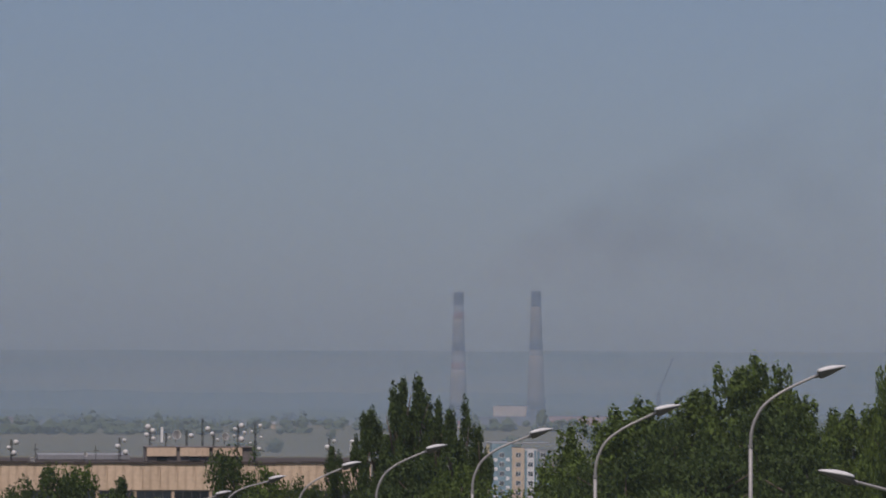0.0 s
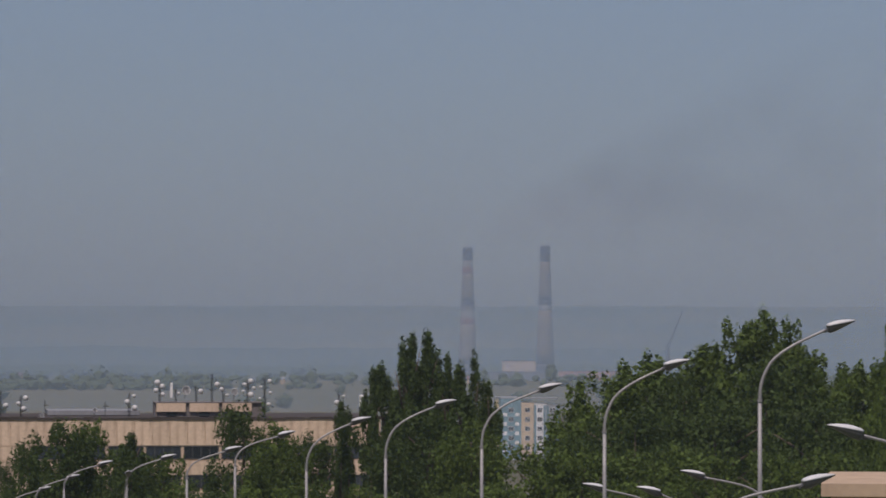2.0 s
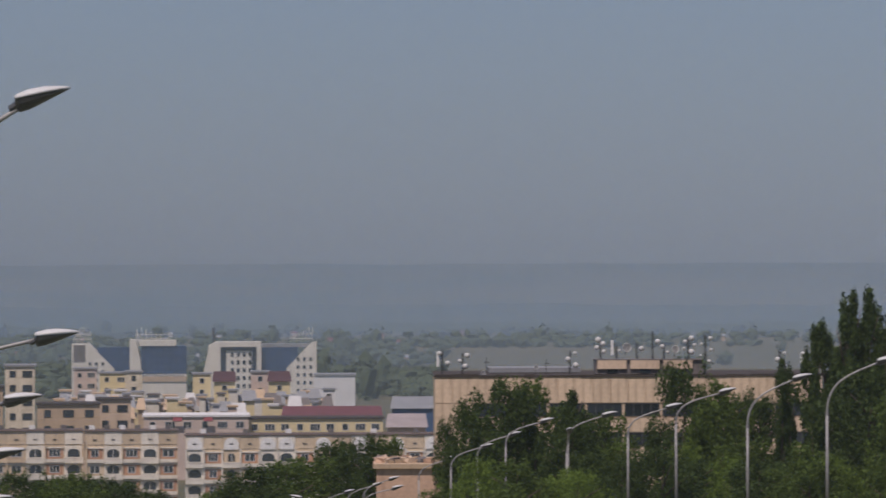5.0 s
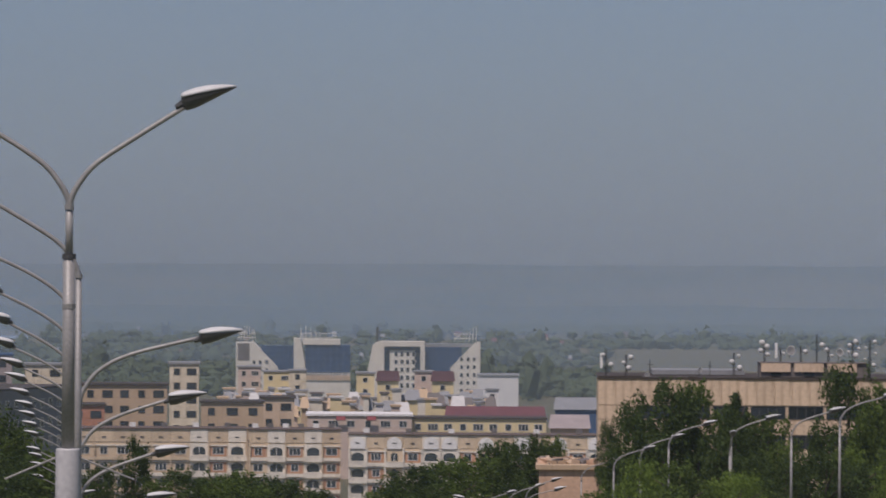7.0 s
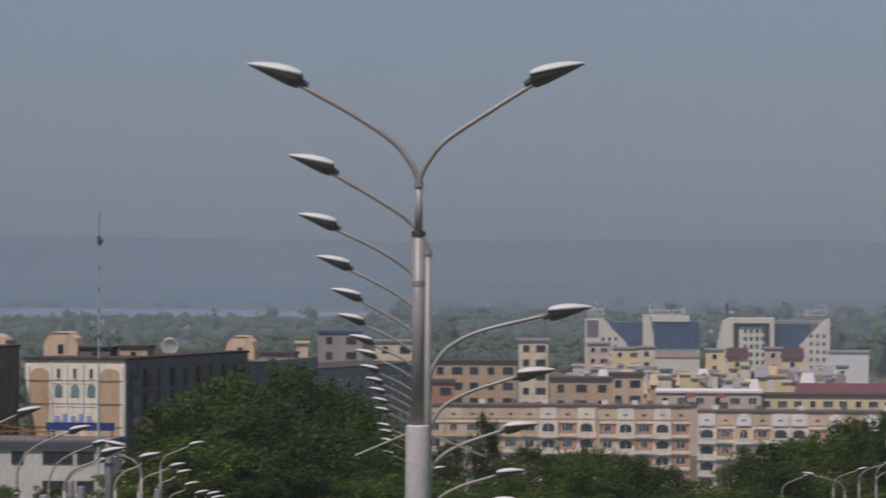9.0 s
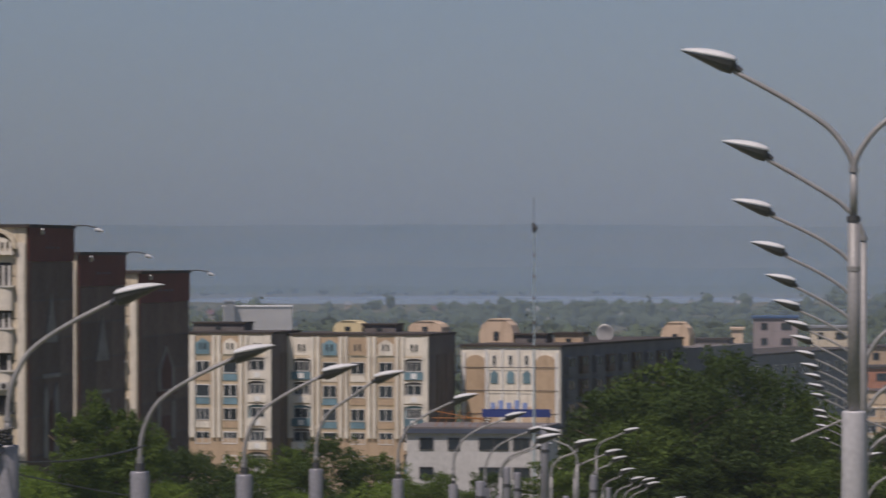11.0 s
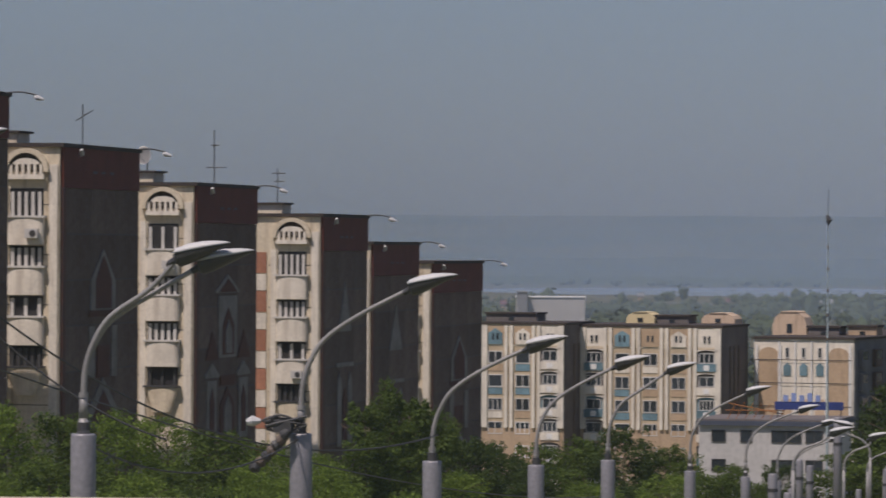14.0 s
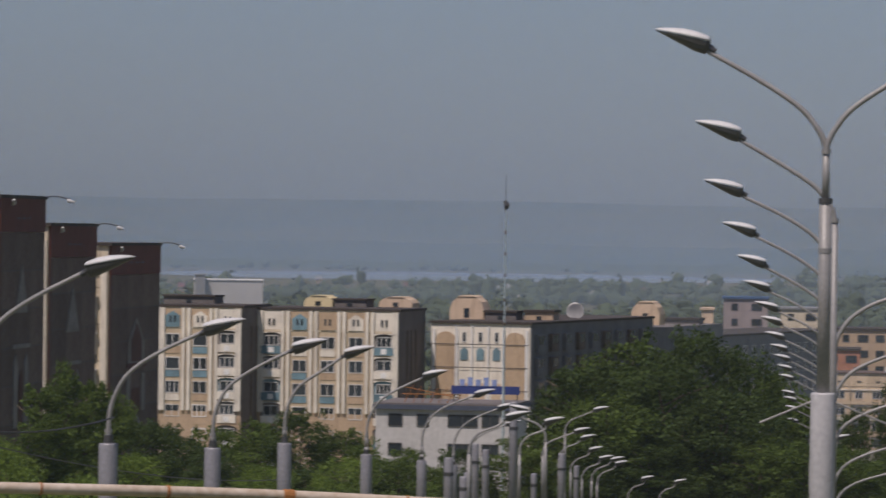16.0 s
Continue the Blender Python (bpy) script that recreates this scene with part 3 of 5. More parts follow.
def roof_hut(a, d, e0, e1, w, depth, mat, dome, label, category="roof hut", turn=-6):
    x, y = plan(a, d)
    z0, z1 = level(e0, d), level(e1, d)
    t = thing("roof_hut", pose(x, y, z0, 0, 0, turn), label, category, "roof huts")
    h = z1 - z0
    if dome:
        pts = [(-w / 2, 0), (w / 2, 0), (w / 2, h * 0.45), (w * 0.42, h * 0.75), (w * 0.25, h * 0.95), (-w * 0.25, h * 0.95), (-w * 0.42, h * 0.75), (-w / 2, h * 0.45)]
        part("shell", prism(B(), pts, 0, depth), mat, t)
        part("cap", prism(B(), [(-w * 0.27, h * 0.954), (w * 0.27, h * 0.954), (w * 0.2, h), (-w * 0.2, h)], -0.1, depth + 0.1), mat, t)
    else:
        part("shell", box(B(), -w / 2, w / 2, 0, depth, 0, h * 0.82), mat, t)
        part("lid", box(B(), -w / 2 - 0.2, w / 2 + 0.2, -0.2, depth + 0.2, h * 0.824, h), ROOF_DARK, t)
    part("hatch", box(B(), -0.35, 0.35, -0.06, -0.003, h * 0.15, h * 0.5), GLASS, t)
    return t


for a, d, e0, e1, w, dome, mat in ((-1431, 556, -133, -117, 6.5, 0, GREY_BROWN), (-1203, 560, -136, -115, 3.6, 1, YELLOW), (-1147, 560, -136, -120, 4.2, 0, GREY_BROWN),
                                   (-1066, 562, -136, -116, 4.2, 1, BEIGE), (-940, 572, -157, -112, 4.4, 1, BEIGE), (-880, 570, -157, -138, 4.0, 0, GREY_BROWN), (-812, 572, -158, -136, 3.6, 0, TAN),
                                   (-624, 612, -160, -118, 3.9, 1, BEIGE), (-560, 640, -168, -146, 5.0, 0, GREY_BROWN)):
    roof_hut(a, d, e0, e1, w, 4.0, mat, dome, "small rounded stair hut on a flat roof" if dome else "low stair hut with a dark lid on a flat roof")
dish(-747, 590, -137, 1.15, -10, foot=-1.6, label="large white satellite dish on a roof")


def arch_house():
    a0, a1, d, e, turn = -1002, -819, 560, -157, 0.19
    x0, y0 = plan(a0, d)
    W = (a1 - a0) * d / K
    top, base = level(e, d), ground_z(x0, y0) - 1.5
    H = top - base
    t = thing("apartment_house", pose(x0, y0, base, 0, 0, -math.degrees(turn)), "cream apartment house end with tan blind arches and dark side", "apartment house", "apartment houses on the slope")
    L = 95
    part("wall", box(B(), 0, W, 0, L * 0.6, 0, H - 0.3), CREAM_TRIM, t, "cream end wall")
    # shade of the right-hand side is put into its dark colour
    part("side_wall", box(B(), W + 0.003, W + 0.12, 0.1, L * 0.6, 0, H - 0.3), SHADED_BLUE_WALL, t, "long side with shade painted in as dark blue-grey")
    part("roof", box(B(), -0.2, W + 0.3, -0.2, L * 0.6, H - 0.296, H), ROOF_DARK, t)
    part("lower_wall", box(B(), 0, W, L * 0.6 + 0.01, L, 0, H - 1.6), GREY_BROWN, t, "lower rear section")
    part("lower_side_wall", box(B(), W + 0.003, W + 0.12, L * 0.6 + 0.01, L, 0, H - 1.6), SHADED_BLUE_WALL, t)
    for xc in (1.9, W - 1.9):
        bm = prism(B(), [(xc - 1.25, 0.2), (xc + 1.25, 0.2)] + [(xc + 1.25 * math.cos(q), H - 2.2 + 0.9 * math.sin(q)) for q in np.linspace(0, math.pi, 11)], -0.12, -0.003)
        part("blind_arch", bm, TAN, t, "tall tan blind arch")
        bm = B()
        for s in (-1, 1):
            box(bm, xc + s * 1.5 - 0.15, xc + s * 1.5 + 0.15, -0.2, -0.003, 0.2, H - 1.0)
        part("pilaster", bm, WHITE, t)
    for i in range(3):
        xc = W / 2 + (i - 1) * 2.1
        part("pilaster", box(B(), xc - 1.05 - 0.1, xc - 1.05 + 0.1, -0.2, -0.003, 0.2, H - 0.6), WHITE, t)
        window(t, xc, H - 2.6, 0.55, 1.3, 0.0, panes=1)
        part("blue_panel", prism(B(), [(xc - 0.5, H - 4.8), (xc + 0.5, H - 4.8), (xc + 0.5, H - 3.6), (xc, H - 3.2), (xc - 0.5, H - 3.6)], -0.08, -0.003), BLUE, t, "turquoise pointed panel")
        for r in range(3, 8):
            part("tan_panel", box(B(), xc - 0.6, xc + 0.6, -0.06, -0.003, H - 2.85 * r - 1.4, H - 2.85 * r + 0.9), BEIGE, t)
    for r in range(1, 9):
        part("joint", box(B(), 0.2, W - 0.2, -0.205, -0.203, H - 2.85 * r - 0.05, H - 2.85 * r + 0.05), IRON, t)
    for r in range(1, 8):
        for k in range(9):
            yy = 3 + k * 6.0
            ob = part("balcony_block", box(B(), 0, 0.5, -1.4, 1.4, 0, 2.2), SHUTTER_GREY if k % 2 else SHADED_BLUE_WALL, t, at=(W + 0.123, yy, H - 2.85 * r - 0.9))
            part("pane", box(B(), 0.503, 0.53, -1.1, 1.1, 1.0, 2.0), GLASS, ob)
    return t


arch_house()


def long_side(a0, d0, a1, d1, e, mat, label):
    x0, y0 = plan(a0, d0)
    x1, y1 = plan(a1, d1)
    L = math.hypot(x1 - x0, y1 - y0)
    turn = math.degrees(math.atan2(y1 - y0, x1 - x0))
    top, base = level(e, d0), ground_z(x1, y1) - 1.5
    H = top - base
    t = thing("apartment_house", pose(x0, y0, base, 0, 0, turn), label, "apartment house", "apartment houses on the slope")
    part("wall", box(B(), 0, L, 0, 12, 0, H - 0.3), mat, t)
    part("roof", box(B(), -0.2, L + 0.2, -0.2, 12.2, H - 0.296, H), ROOF_DARK, t)
    n = int(L / 4)
    for i in range(n):
        for r in range(1, 7):
            window(t, 2 + i * L / n, H - 2.85 * r - 0.4, 1.7, 1.5, panes=2)
    return t


# seen from its shaded side: the wall colour itself is darkened
long_side(-520, 640, -290, 700, -177, SHADED_BLUE_WALL, "weathered long apartment house, shade painted in as dark blue-grey")


# ---- shop with blue sign ----
def shop():
    a0, a1, d, e = -1098, -860, 420, -303
    x0, y0 = plan(a0, d)
    W = (a1 - a0) * d / K
    top, base = level(e, d), ground_z(x0, y0) - 1
    H = top - base
    t = thing("shop_building", pose(x0, y0, base, 0, 0, -2), "white two-storey shop with a dark cornice and dark windows", "shop")
    part("wall", box(B(), 0, W, 0, 12, 0, H - 0.6), HALL_GREY, t, "greyish white wall")
    part("cornice", box(B(), -0.3, W + 0.3, -0.3, 12.3, H - 0.596, H - 0.16), material("grey_blue_cornice", (0.06, 0.075, 0.11), 0.7), t, "dark blue-grey cornice")
    part("parapet", box(B(), -0.2, W + 0.2, -0.2, 12.2, H - 0.156, H), GREY_BROWN, t, "dark grey roof edge")
    for r in range(2):
        for i, w in enumerate((1.9, 1.6, 4.0, 2.3)):
            xc = (2.2, 5.3, 9.2 + 0.6, 12.2 - 0.3 + 1.0)[i] * W / 15.0
            if r == 1 and i in (1,):
                continue
            window(t, xc, H - 2.15 - r * 2.7, w * W / 15 * 0.85, 1.15, panes=1 if i < 2 else 2, frame_mat=IRON)
    part("canopy", box(B(), 1.0, W - 1.5, -1.2, -0.003, H - 6.6, H - 6.4), ROOF_GREY, t)
    # lattice and sign board on the roof
    bm = B()
    for i in range(7):
        tube(bm, [(W * 0.2 + i * 0.8, 1, H), (W * 0.2 + i * 0.8 + 0.8, 1, H + 1.6 - i * 0.05)], 0.04, 5)
    tube(bm, [(W * 0.18, 1, H + 1.5), (W * 0.62, 1, H + 0.5)], 0.05, 5)
    tube(bm, [(W * 0.18, 1, H + 0.8), (W * 0.62, 1, H + 0.8)], 0.05, 5)
    part("lattice", bm, RUST, t, "rusty steel lattice")
    sg = thing("roof_sign", pose(*plan(-905, 419), level(-291, 419), 0, 0, -2), "blue roof sign board with pale lettering shapes", "sign")
    part("board", box(B(), -3.2, 3.2, 0, 0.15, 0.25, 1.0), material("sign_blue", (0.03, 0.05, 0.20), 0.5), sg, "blue board")
    for i in range(5):
        part("sign_shape", box(B(), -2.4 + i * 0.75, -1.95 + i * 0.75, -0.05, 0.15, 1.004, 1.8 if i % 2 else 1.6), material("sign_pale_blue", (0.25, 0.33, 0.6), 0.5), sg)
    part("sign_leg", box(B(), -3.0, -2.9, 0.155, 0.25, -0.7, 0.9), IRON, sg)
    part("sign_leg", box(B(), 2.9, 3.0, 0.155, 0.25, -0.7, 0.9), IRON, sg)


shop()


# ---- slim lattice mast ----
def radio_mast():
    x, y = plan(-873, 415)
    z0, z1 = ground_z(x, y), level(52, 415)
    t = thing("radio_mast", pose(x, y, z0), "slim pale banded radio mast with a lamp cluster at its head", "mast")
    part("pole", tube(B(), [(0, 0, 0), (0, 0, (z1 - z0) * 0.55), (0, 0, z1 - z0)], [0.14, 0.09, 0.04], 8), material("pale_blue_mast_paint", (0.38, 0.46, 0.48), 0.6), t)
    for f in (0.6, 0.68, 0.76, 0.83, 0.9):
        part("band", cyl(B(), 0, 0, (z1 - z0) * f, (z1 - z0) * f + 0.3, 0.09), SHUTTER_GREY, t)
    part("lamp_cluster", tube(B(), [(0, 0, z1 - z0 - 0.6), (0.1, 0, z1 - z0 - 0.2), (-0.1, 0, z1 - z0 + 0.3)], [0.1, 0.28, 0.12], 8), IRON, t)
    part("tip", tube(B(), [(0, 0, z1 - z0 + 0.3), (0, 0, z1 - z0 + 2.6)], 0.03, 5), IRON, t)


radio_mast()


# ---- long five-storey blocks ----
def long_block(a0, a1, d, e, style, seed):
    rnd = random.Random(seed)
    x0, y0 = plan(a0, d)
    x1, y1 = plan(a1, d)
    W = math.hypot(x1 - x0, y1 - y0)
    turn = math.degrees(math.atan2(y1 - y0, x1 - x0))
    top, base = level(e, d), ground_z(x0, y0) - 1
    H = top - base
    t = thing("apartment_house", pose(x0, y0, base, 0, 0, turn), "long tan apartment block with white balcony bands and orange brick infill" if style == 0 else "long tan apartment block with white arched loggias", "apartment house", "five-storey blocks")
    part("wall", box(B(), 0, W, 0, 12, 0, H - 0.25), SAND, t)
    part("roof", box(B(), -0.2, W + 0.2, -0.3, 12.2, H - 0.246, H - 0.1), ROOF_FELT, t, "brown felt roof edge")
    n = max(3, int(round(W / 3.2)))
    cw = W / n
    for i in range(n):
        xc = (i + 0.5) * cw
        old = style == 0 and a0 + (a1 - a0) * xc / W < -105     # the plain tan end of the row
        kind = "s" if old else "ws"[i % 2 == 0] if style == 0 else "esrsees rs".replace(" ", "")[i % 9]
        pale = kind != "s"
        part("parapet_panel", box(B(), xc - cw * 0.47, xc + cw * 0.47, -0.14 if pale else -0.08, -0.003, H - 2.45, H - 0.3), CREAM_TRIM if kind in "we" else SAND, t)
        if kind in "re":
            part("parapet_arch", prism(B(), [(xc - 1.25, H - 2.6), (xc + 1.25, H - 2.6)] + [(xc + 1.25 * math.cos(q), H - 1.75 + 1.15 * math.sin(q)) for q in np.linspace(0, math.pi, 11)], -0.3, -0.143), WHITE, t)
        part("vent", box(B(), xc - 0.35, xc + 0.35, -0.34 if kind in "re" else -0.17, -0.303 if kind in "re" else -0.143 if pale else -0.083, H - 1.75, H - 1.55), IRON, t)
        for r in range(1, 5):
            z = H - 2.7 - r * 2.75
            if pale:    # a rounded opening in a whitish surround
                part("surround", box(B(), xc - cw * 0.48, xc + cw * 0.48, -0.1, -0.003, z + 0.6, z + 2.75), CREAM_TRIM if kind != "r" else SAND, t)
                w = 1.05 if kind != "r" else 0.6
                part("arched_opening", prism(B(), [(xc - w, z + 0.8), (xc + w, z + 0.8)] + [(xc + w * math.cos(q), z + 1.6 + 0.6 * math.sin(q)) for q in np.linspace(0, math.pi, 11)], -0.13, -0.103), GLASS, t, "dark arched loggia opening")
                if rnd.random() < 0.6:
                    part("glazing_bar", box(B(), xc - 0.05, xc + 0.05, -0.16, -0.133, z + 0.8, z + 2.1), FRAME, t)
                part("balcony_band", box(B(), xc - cw * 0.5, xc + cw * 0.5, -0.7, -0.003, z - 0.25, z + 0.58), CREAM_TRIM, t, "whitish balcony front")
                part("balcony_rail", box(B(), xc - cw * 0.5, xc + cw * 0.5, -0.74, -0.6, z + 0.584, z + 0.7), CREAM_TRIM, t)
            else:
                part("infill", box(B(), xc - cw * 0.44, xc + cw * 0.44, -0.04, -0.003, z + 0.55, z + 2.3), SAND if old or rnd.random() < 0.25 else ORANGE_BRICK, t, "orange brick infill")
                window(t, xc, z + 0.85, rnd.choice((1.3, 1.7, 2.0)), 1.3, -0.045, panes=rnd.choice((2, 3)))
                part("sill_band", box(B(), xc - cw * 0.47, xc + cw * 0.47, -0.4, -0.003, z - 0.1, z + 0.45), SAND if old and r % 2 else CREAM_TRIM, t, "moulded sill band")
                part("lintel", box(B(), xc - cw * 0.47, xc + cw * 0.47, -0.22, -0.003, z + 2.3, z + 2.5), CREAM_TRIM, t)
    for i in range(n + 1):
        if i % 2 == 0 or style:
            x = min(max(i * cw, 0.15), W - 0.15)
            part("pier", box(B(), x - 0.13, x + 0.13, -0.45, -0.003, 0, H - 2.5), CREAM_TRIM if style else SAND, t)
    for i in range(6):
        part("roof_vent", box(B(), W * (i + 0.4) / 6 - 0.5, W * (i + 0.4) / 6 + 0.5, 4, 5, H + 0.003, H + 0.7), GREY_BROWN if i % 2 else WHITE, t)
    return t


long_block(-330, 6, 776, -237, 0, 21)
long_block(10, 172, 772, -238, 0, 22)
long_block(186, 640, 766, -246, 1, 23)


# ---- tan works building with roof dishes ----
def works_building():
    a0, a1, d, e = 627, 1310, 480, -143
    x0, y0 = plan(a0, d)
    x1, y1 = plan(a1, d + 2)
    W = math.hypot(x1 - x0, y1 - y0)
    turn = math.degrees(math.atan2(y1 - y0, x1 - x0))
    top, base = level(e, d), ground_z(x0, y0) - 1
    H = top - base
    t = thing("works_building", pose(x0, y0, base, 0, 0, turn), "long flat-roofed works building of beige concrete panels", "works building")
    part("wall", box(B(), 0, W, 0, 30, 0, H - 0.2), BEIGE, t)
    part("roof", box(B(), -0.1, W + 0.2, -0.1, 30, H - 0.196, H - 0.06), ROOF_DARK, t, "ragged bitumen roof edge")
    n = 22
    pm = mesh_of("wall_panel", box(B(), 0.03, W / n - 0.03, -0.1, -0.003, 0.03, 2.78), BEIGE)
    for i in range(n):
        part("wall_panel", pm, None, t, at=(i * W / n, 0, H - 3.0))
    sm = mesh_of("wall_panel", box(B(), 0.03, 3.95, -0.1, -0.003, 0.03, 1.5), BEIGE)
    for r in range(7):
        for i in range(10):
            if r in (1, 3, 5, 6) or i == 0:
                part("wall_panel", sm, None, t, at=(i * 4.0, 0, H - 4.55 - r * 1.55))
    for i in range(1, 10):
        for r in (0, 2, 4):
            window(t, 2 + i * 4.0, H - 4.5 - r * 1.55 + 0.05, 3.7, 1.4, panes=4, frame_mat=IRON)
    bm = B()
    rnd = random.Random(5)
    xx = 0.0
    while xx < W:
        w = rnd.uniform(0.6, 2.4)
        box(bm, xx, xx + w, -0.18, 0.3, H - 0.2 - rnd.uniform(0, 0.12), H - 0.06 + rnd.uniform(0.0, 0.3) ** 1.5)
        xx += w
    part("roof_edging", bm, ROOF_DARK, t, "uneven felt edging")
    # plant room
    X0, X1 = (914 - a0) * d / K, (1090 - a0) * d / K
    hh = level(-116, d) - top
    part("plant_room", box(B(), X0, X1 + 0.9, 3, 9, H + 0.003, H + hh - 0.15), GREY_BROWN, t, "brown brick plant room")
    for i in range(3):
        w = (X1 - X0) / 3
        part("plant_room_panel", box(B(), X0 + i * w + 0.15, X0 + (i + 1) * w - 0.25, 2.78, 2.997, H + hh * 0.34, H + hh - 0.16), BEIGE, t)
        part("plant_room_opening", box(B(), X0 + i * w + 1.2, X0 + i * w + 2.3, 2.9, 2.997, H + 0.1, H + hh * 0.3), GLASS, t)
    part("plant_room_roof", box(B(), X0 - 0.05, X1 + 0.95, 2.8, 9.2, H + hh - 0.146, H + hh - 0.06), GREY_BROWN, t)
    part("roof_hall", box(B(), 6, 16, 14, 26, H + 0.003, H + 0.5), ROOF_GREY, t, "pale low roof light")
    return t


works_building()


def drum_mast(a, d, e0, e1, drums, label="steel roof mast hung with white antenna drums", panels=0, seed=1):
    rnd = random.Random(seed)
    x, y = plan(a, d)
    z0, z1 = level(e0, d), level(e1, d)
    h = z1 - z0
    t = thing("antenna_mast", pose(x, y, z0), label, "antenna mast", "roof antenna masts")
    bm = B()
    for s in ((-0.1, -0.07), (0.1, -0.07), (0, 0.1)):
        tube(bm, [(s[0], s[1], 0), (s[0] * 0.8, s[1] * 0.8, h)], 0.03, 5)
    for k in range(int(h / 0.45)):
        box(bm, -0.1, 0.1, -0.09, -0.06, k * 0.45 + 0.2, k * 0.45 + 0.24)
    part("lattice", bm, IRON, t)
    for i in range(drums):
        zz, xx, r = h * (0.25 + 0.75 * (i + 0.5) / drums), (-1) ** i * rnd.uniform(0.2, 0.6), rnd.uniform(0.15, 0.32)
        ob = part("drum", tube(B(), [(0, 0.12, 0), (0, 0.1, 0), (0, -0.1, 0), (0, -0.22, 0)], [r * 0.8, r, r, r * 0.5], 14), DISH, t, "white antenna drum", True, at=pose(xx, -0.4, zz, 0, 0, rnd.uniform(-50, 50)))
    for i in range(panels):
        part("panel_antenna", box(B(), -0.12, 0.12, -0.1, 0.05, 0, 1.6), WHITE, t, at=(-0.5 + i, -0.3, h * 0.3))
    return t


for i, (a, e0, e1, dr, pn) in enumerate(((640, -142, -96, 2, 1), (676, -142, -104, 3, 0), (866, -142, -100, 3, 0), (920, -115, -78, 4, 0), (948, -115, -92, 1, 1), (984, -115, -86, 1, 0), (1012, -116, -66, 1, 0),
                                         (1032, -116, -88, 2, 0), (1075, -116, -76, 5, 0), (1105, -142, -74, 5, 0), (1236, -145, -100, 3, 0), (1282, -145, -98, 2, 1))):
    drum_mast(a, 482 if e0 < -130 else 485, e0, e1, dr, panels=pn, seed=i)
for a, e, r in ((713, -140, 0.3), (806, -130, 0.25), (966, -95, 0.5), (1052, -98, 0.4)):
    dish(a, 484, e, r, 15, foot=-0.9)
for a, e1 in ((718, -112), (824, -115)):
    antenna(a, 484, -142, e1, ((0.7, 0.7, 0),), "short rusty roof pole")


# ---- business centre, halls and small houses on the plain ----
def business_centre():
    d = 1500
    u = d / K
    x0, y0 = plan(-14, d)
    base, H = -38.0, level(-80, d) + 38.0
    t = thing("business_centre", pose(x0, y0, base, 0, 0, -1.5), "cream-white office complex with sloping wings and blue glass", "office building")
    X = lambda a: (a + 14) * u
    Z = lambda e: level(e, d) - base
    part("wall", box(B(), X(-14), X(14), 0, 18, 0, Z(-86)), OFFICE, t)
    part("sloping_wing", prism(B(), [(X(14) + .02, 0), (X(60), 0), (X(60), Z(-130)), (X(14) + .02, Z(-84))], 0, 18), OFFICE, t)
    part("curtain_wall", prism(B(), [(X(30), 0), (X(88), 0), (X(88), Z(-92)), (X(30), Z(-92))], 6, 16), GLASS_BLUE, t, "dark blue glass wall")
    part("tower_wall", prism(B(), [(X(88) + .02, 0), (X(108), 0), (X(108), Z(-120)), (X(100), Z(-80)), (X(88) + .02, Z(-78))], 0, 18), OFFICE, t)
    part("curtain_wall", box(B(), X(108) + .02, X(188), 1, 16, Z(-139), Z(-90)), GLASS_BLUE, t, "dark blue glass wall")
    part("base_wall", box(B(), X(108) + .02, X(188), 0, 16, 0, Z(-140)), OFFICE, t)
    part("coping", box(B(), X(104), X(170), 0.5, 17, Z(-89.8), Z(-80)), OFFICE, t)
    part("sloping_wing", prism(B(), [(X(205), 0), (X(238), 0), (X(238), Z(-84)), (X(228), Z(-90))], 0, 18), OFFICE, t)
    part("gate_frame", prism(B(), [(X(238) + .02, 0), (X(248), 0), (X(248), Z(-92)), (X(312), Z(-92)), (X(312), 0), (X(320), 0), (X(320), Z(-83)), (X(238) + .02, Z(-83))], -1, 18), OFFICE, t, "white portal frame")
    part("curtain_wall", box(B(), X(248) + .02, X(312) - .02, 2, 16, 0, Z(-92) - .02), GLASS_BLUE, t)
    part("front_wall", box(B(), X(258), X(302), 0, 1.98, 0, Z(-99)), OFFICE, t)
    part("curtain_wall", box(B(), X(320) + .02, X(385), 2, 16, 0, Z(-93)), GLASS_BLUE, t, "dark blue glass wall")
    part("sloping_wing", prism(B(), [(X(365), 0), (X(418), 0), (X(418), Z(-82)), (X(408), Z(-85)), (X(365), Z(-130))], 0, 1.96), OFFICE, t)
    part("coping", box(B(), X(322), X(405), 2, 16, Z(-92.8), Z(-87)), ROOF_GREY, t)
    part("mast", tube(B(), [(X(236), 8, Z(-84)), (X(236), 8, Z(-58))], 0.5, 6), IRON, t)
    for a0, a1, y, e0, e1 in ((32, 86, 5.98, -127, -93), (110, 186, 0.98, -138, -91), (326, 384, 1.98, -128, -94)):
        for i in range(1, 7):
            x = X(a0 + (a1 - a0) * i / 7)
            part("mullion", box(B(), x - 0.1, x + 0.1, y - 0.12, y, Z(e0), Z(e1)), ROOF_BLUE, t)
        for i in range(1, 4):
            z = Z(e0 + (e1 - e0) * i / 4)
            part("mullion", box(B(), X(a0), X(a1), y - 0.08, y, z - 0.08, z + 0.08), ROOF_BLUE, t)
    part("plinth_band", box(B(), X(108) + .02, X(188), -0.3, -0.003, Z(-153), Z(-144)), TAN, t, "brown plinth band")
    part("stair_window", box(B(), X(-11), X(10), -0.1, -0.003, Z(-118), Z(-88)), GREY_BROWN, t, "grey stair window")
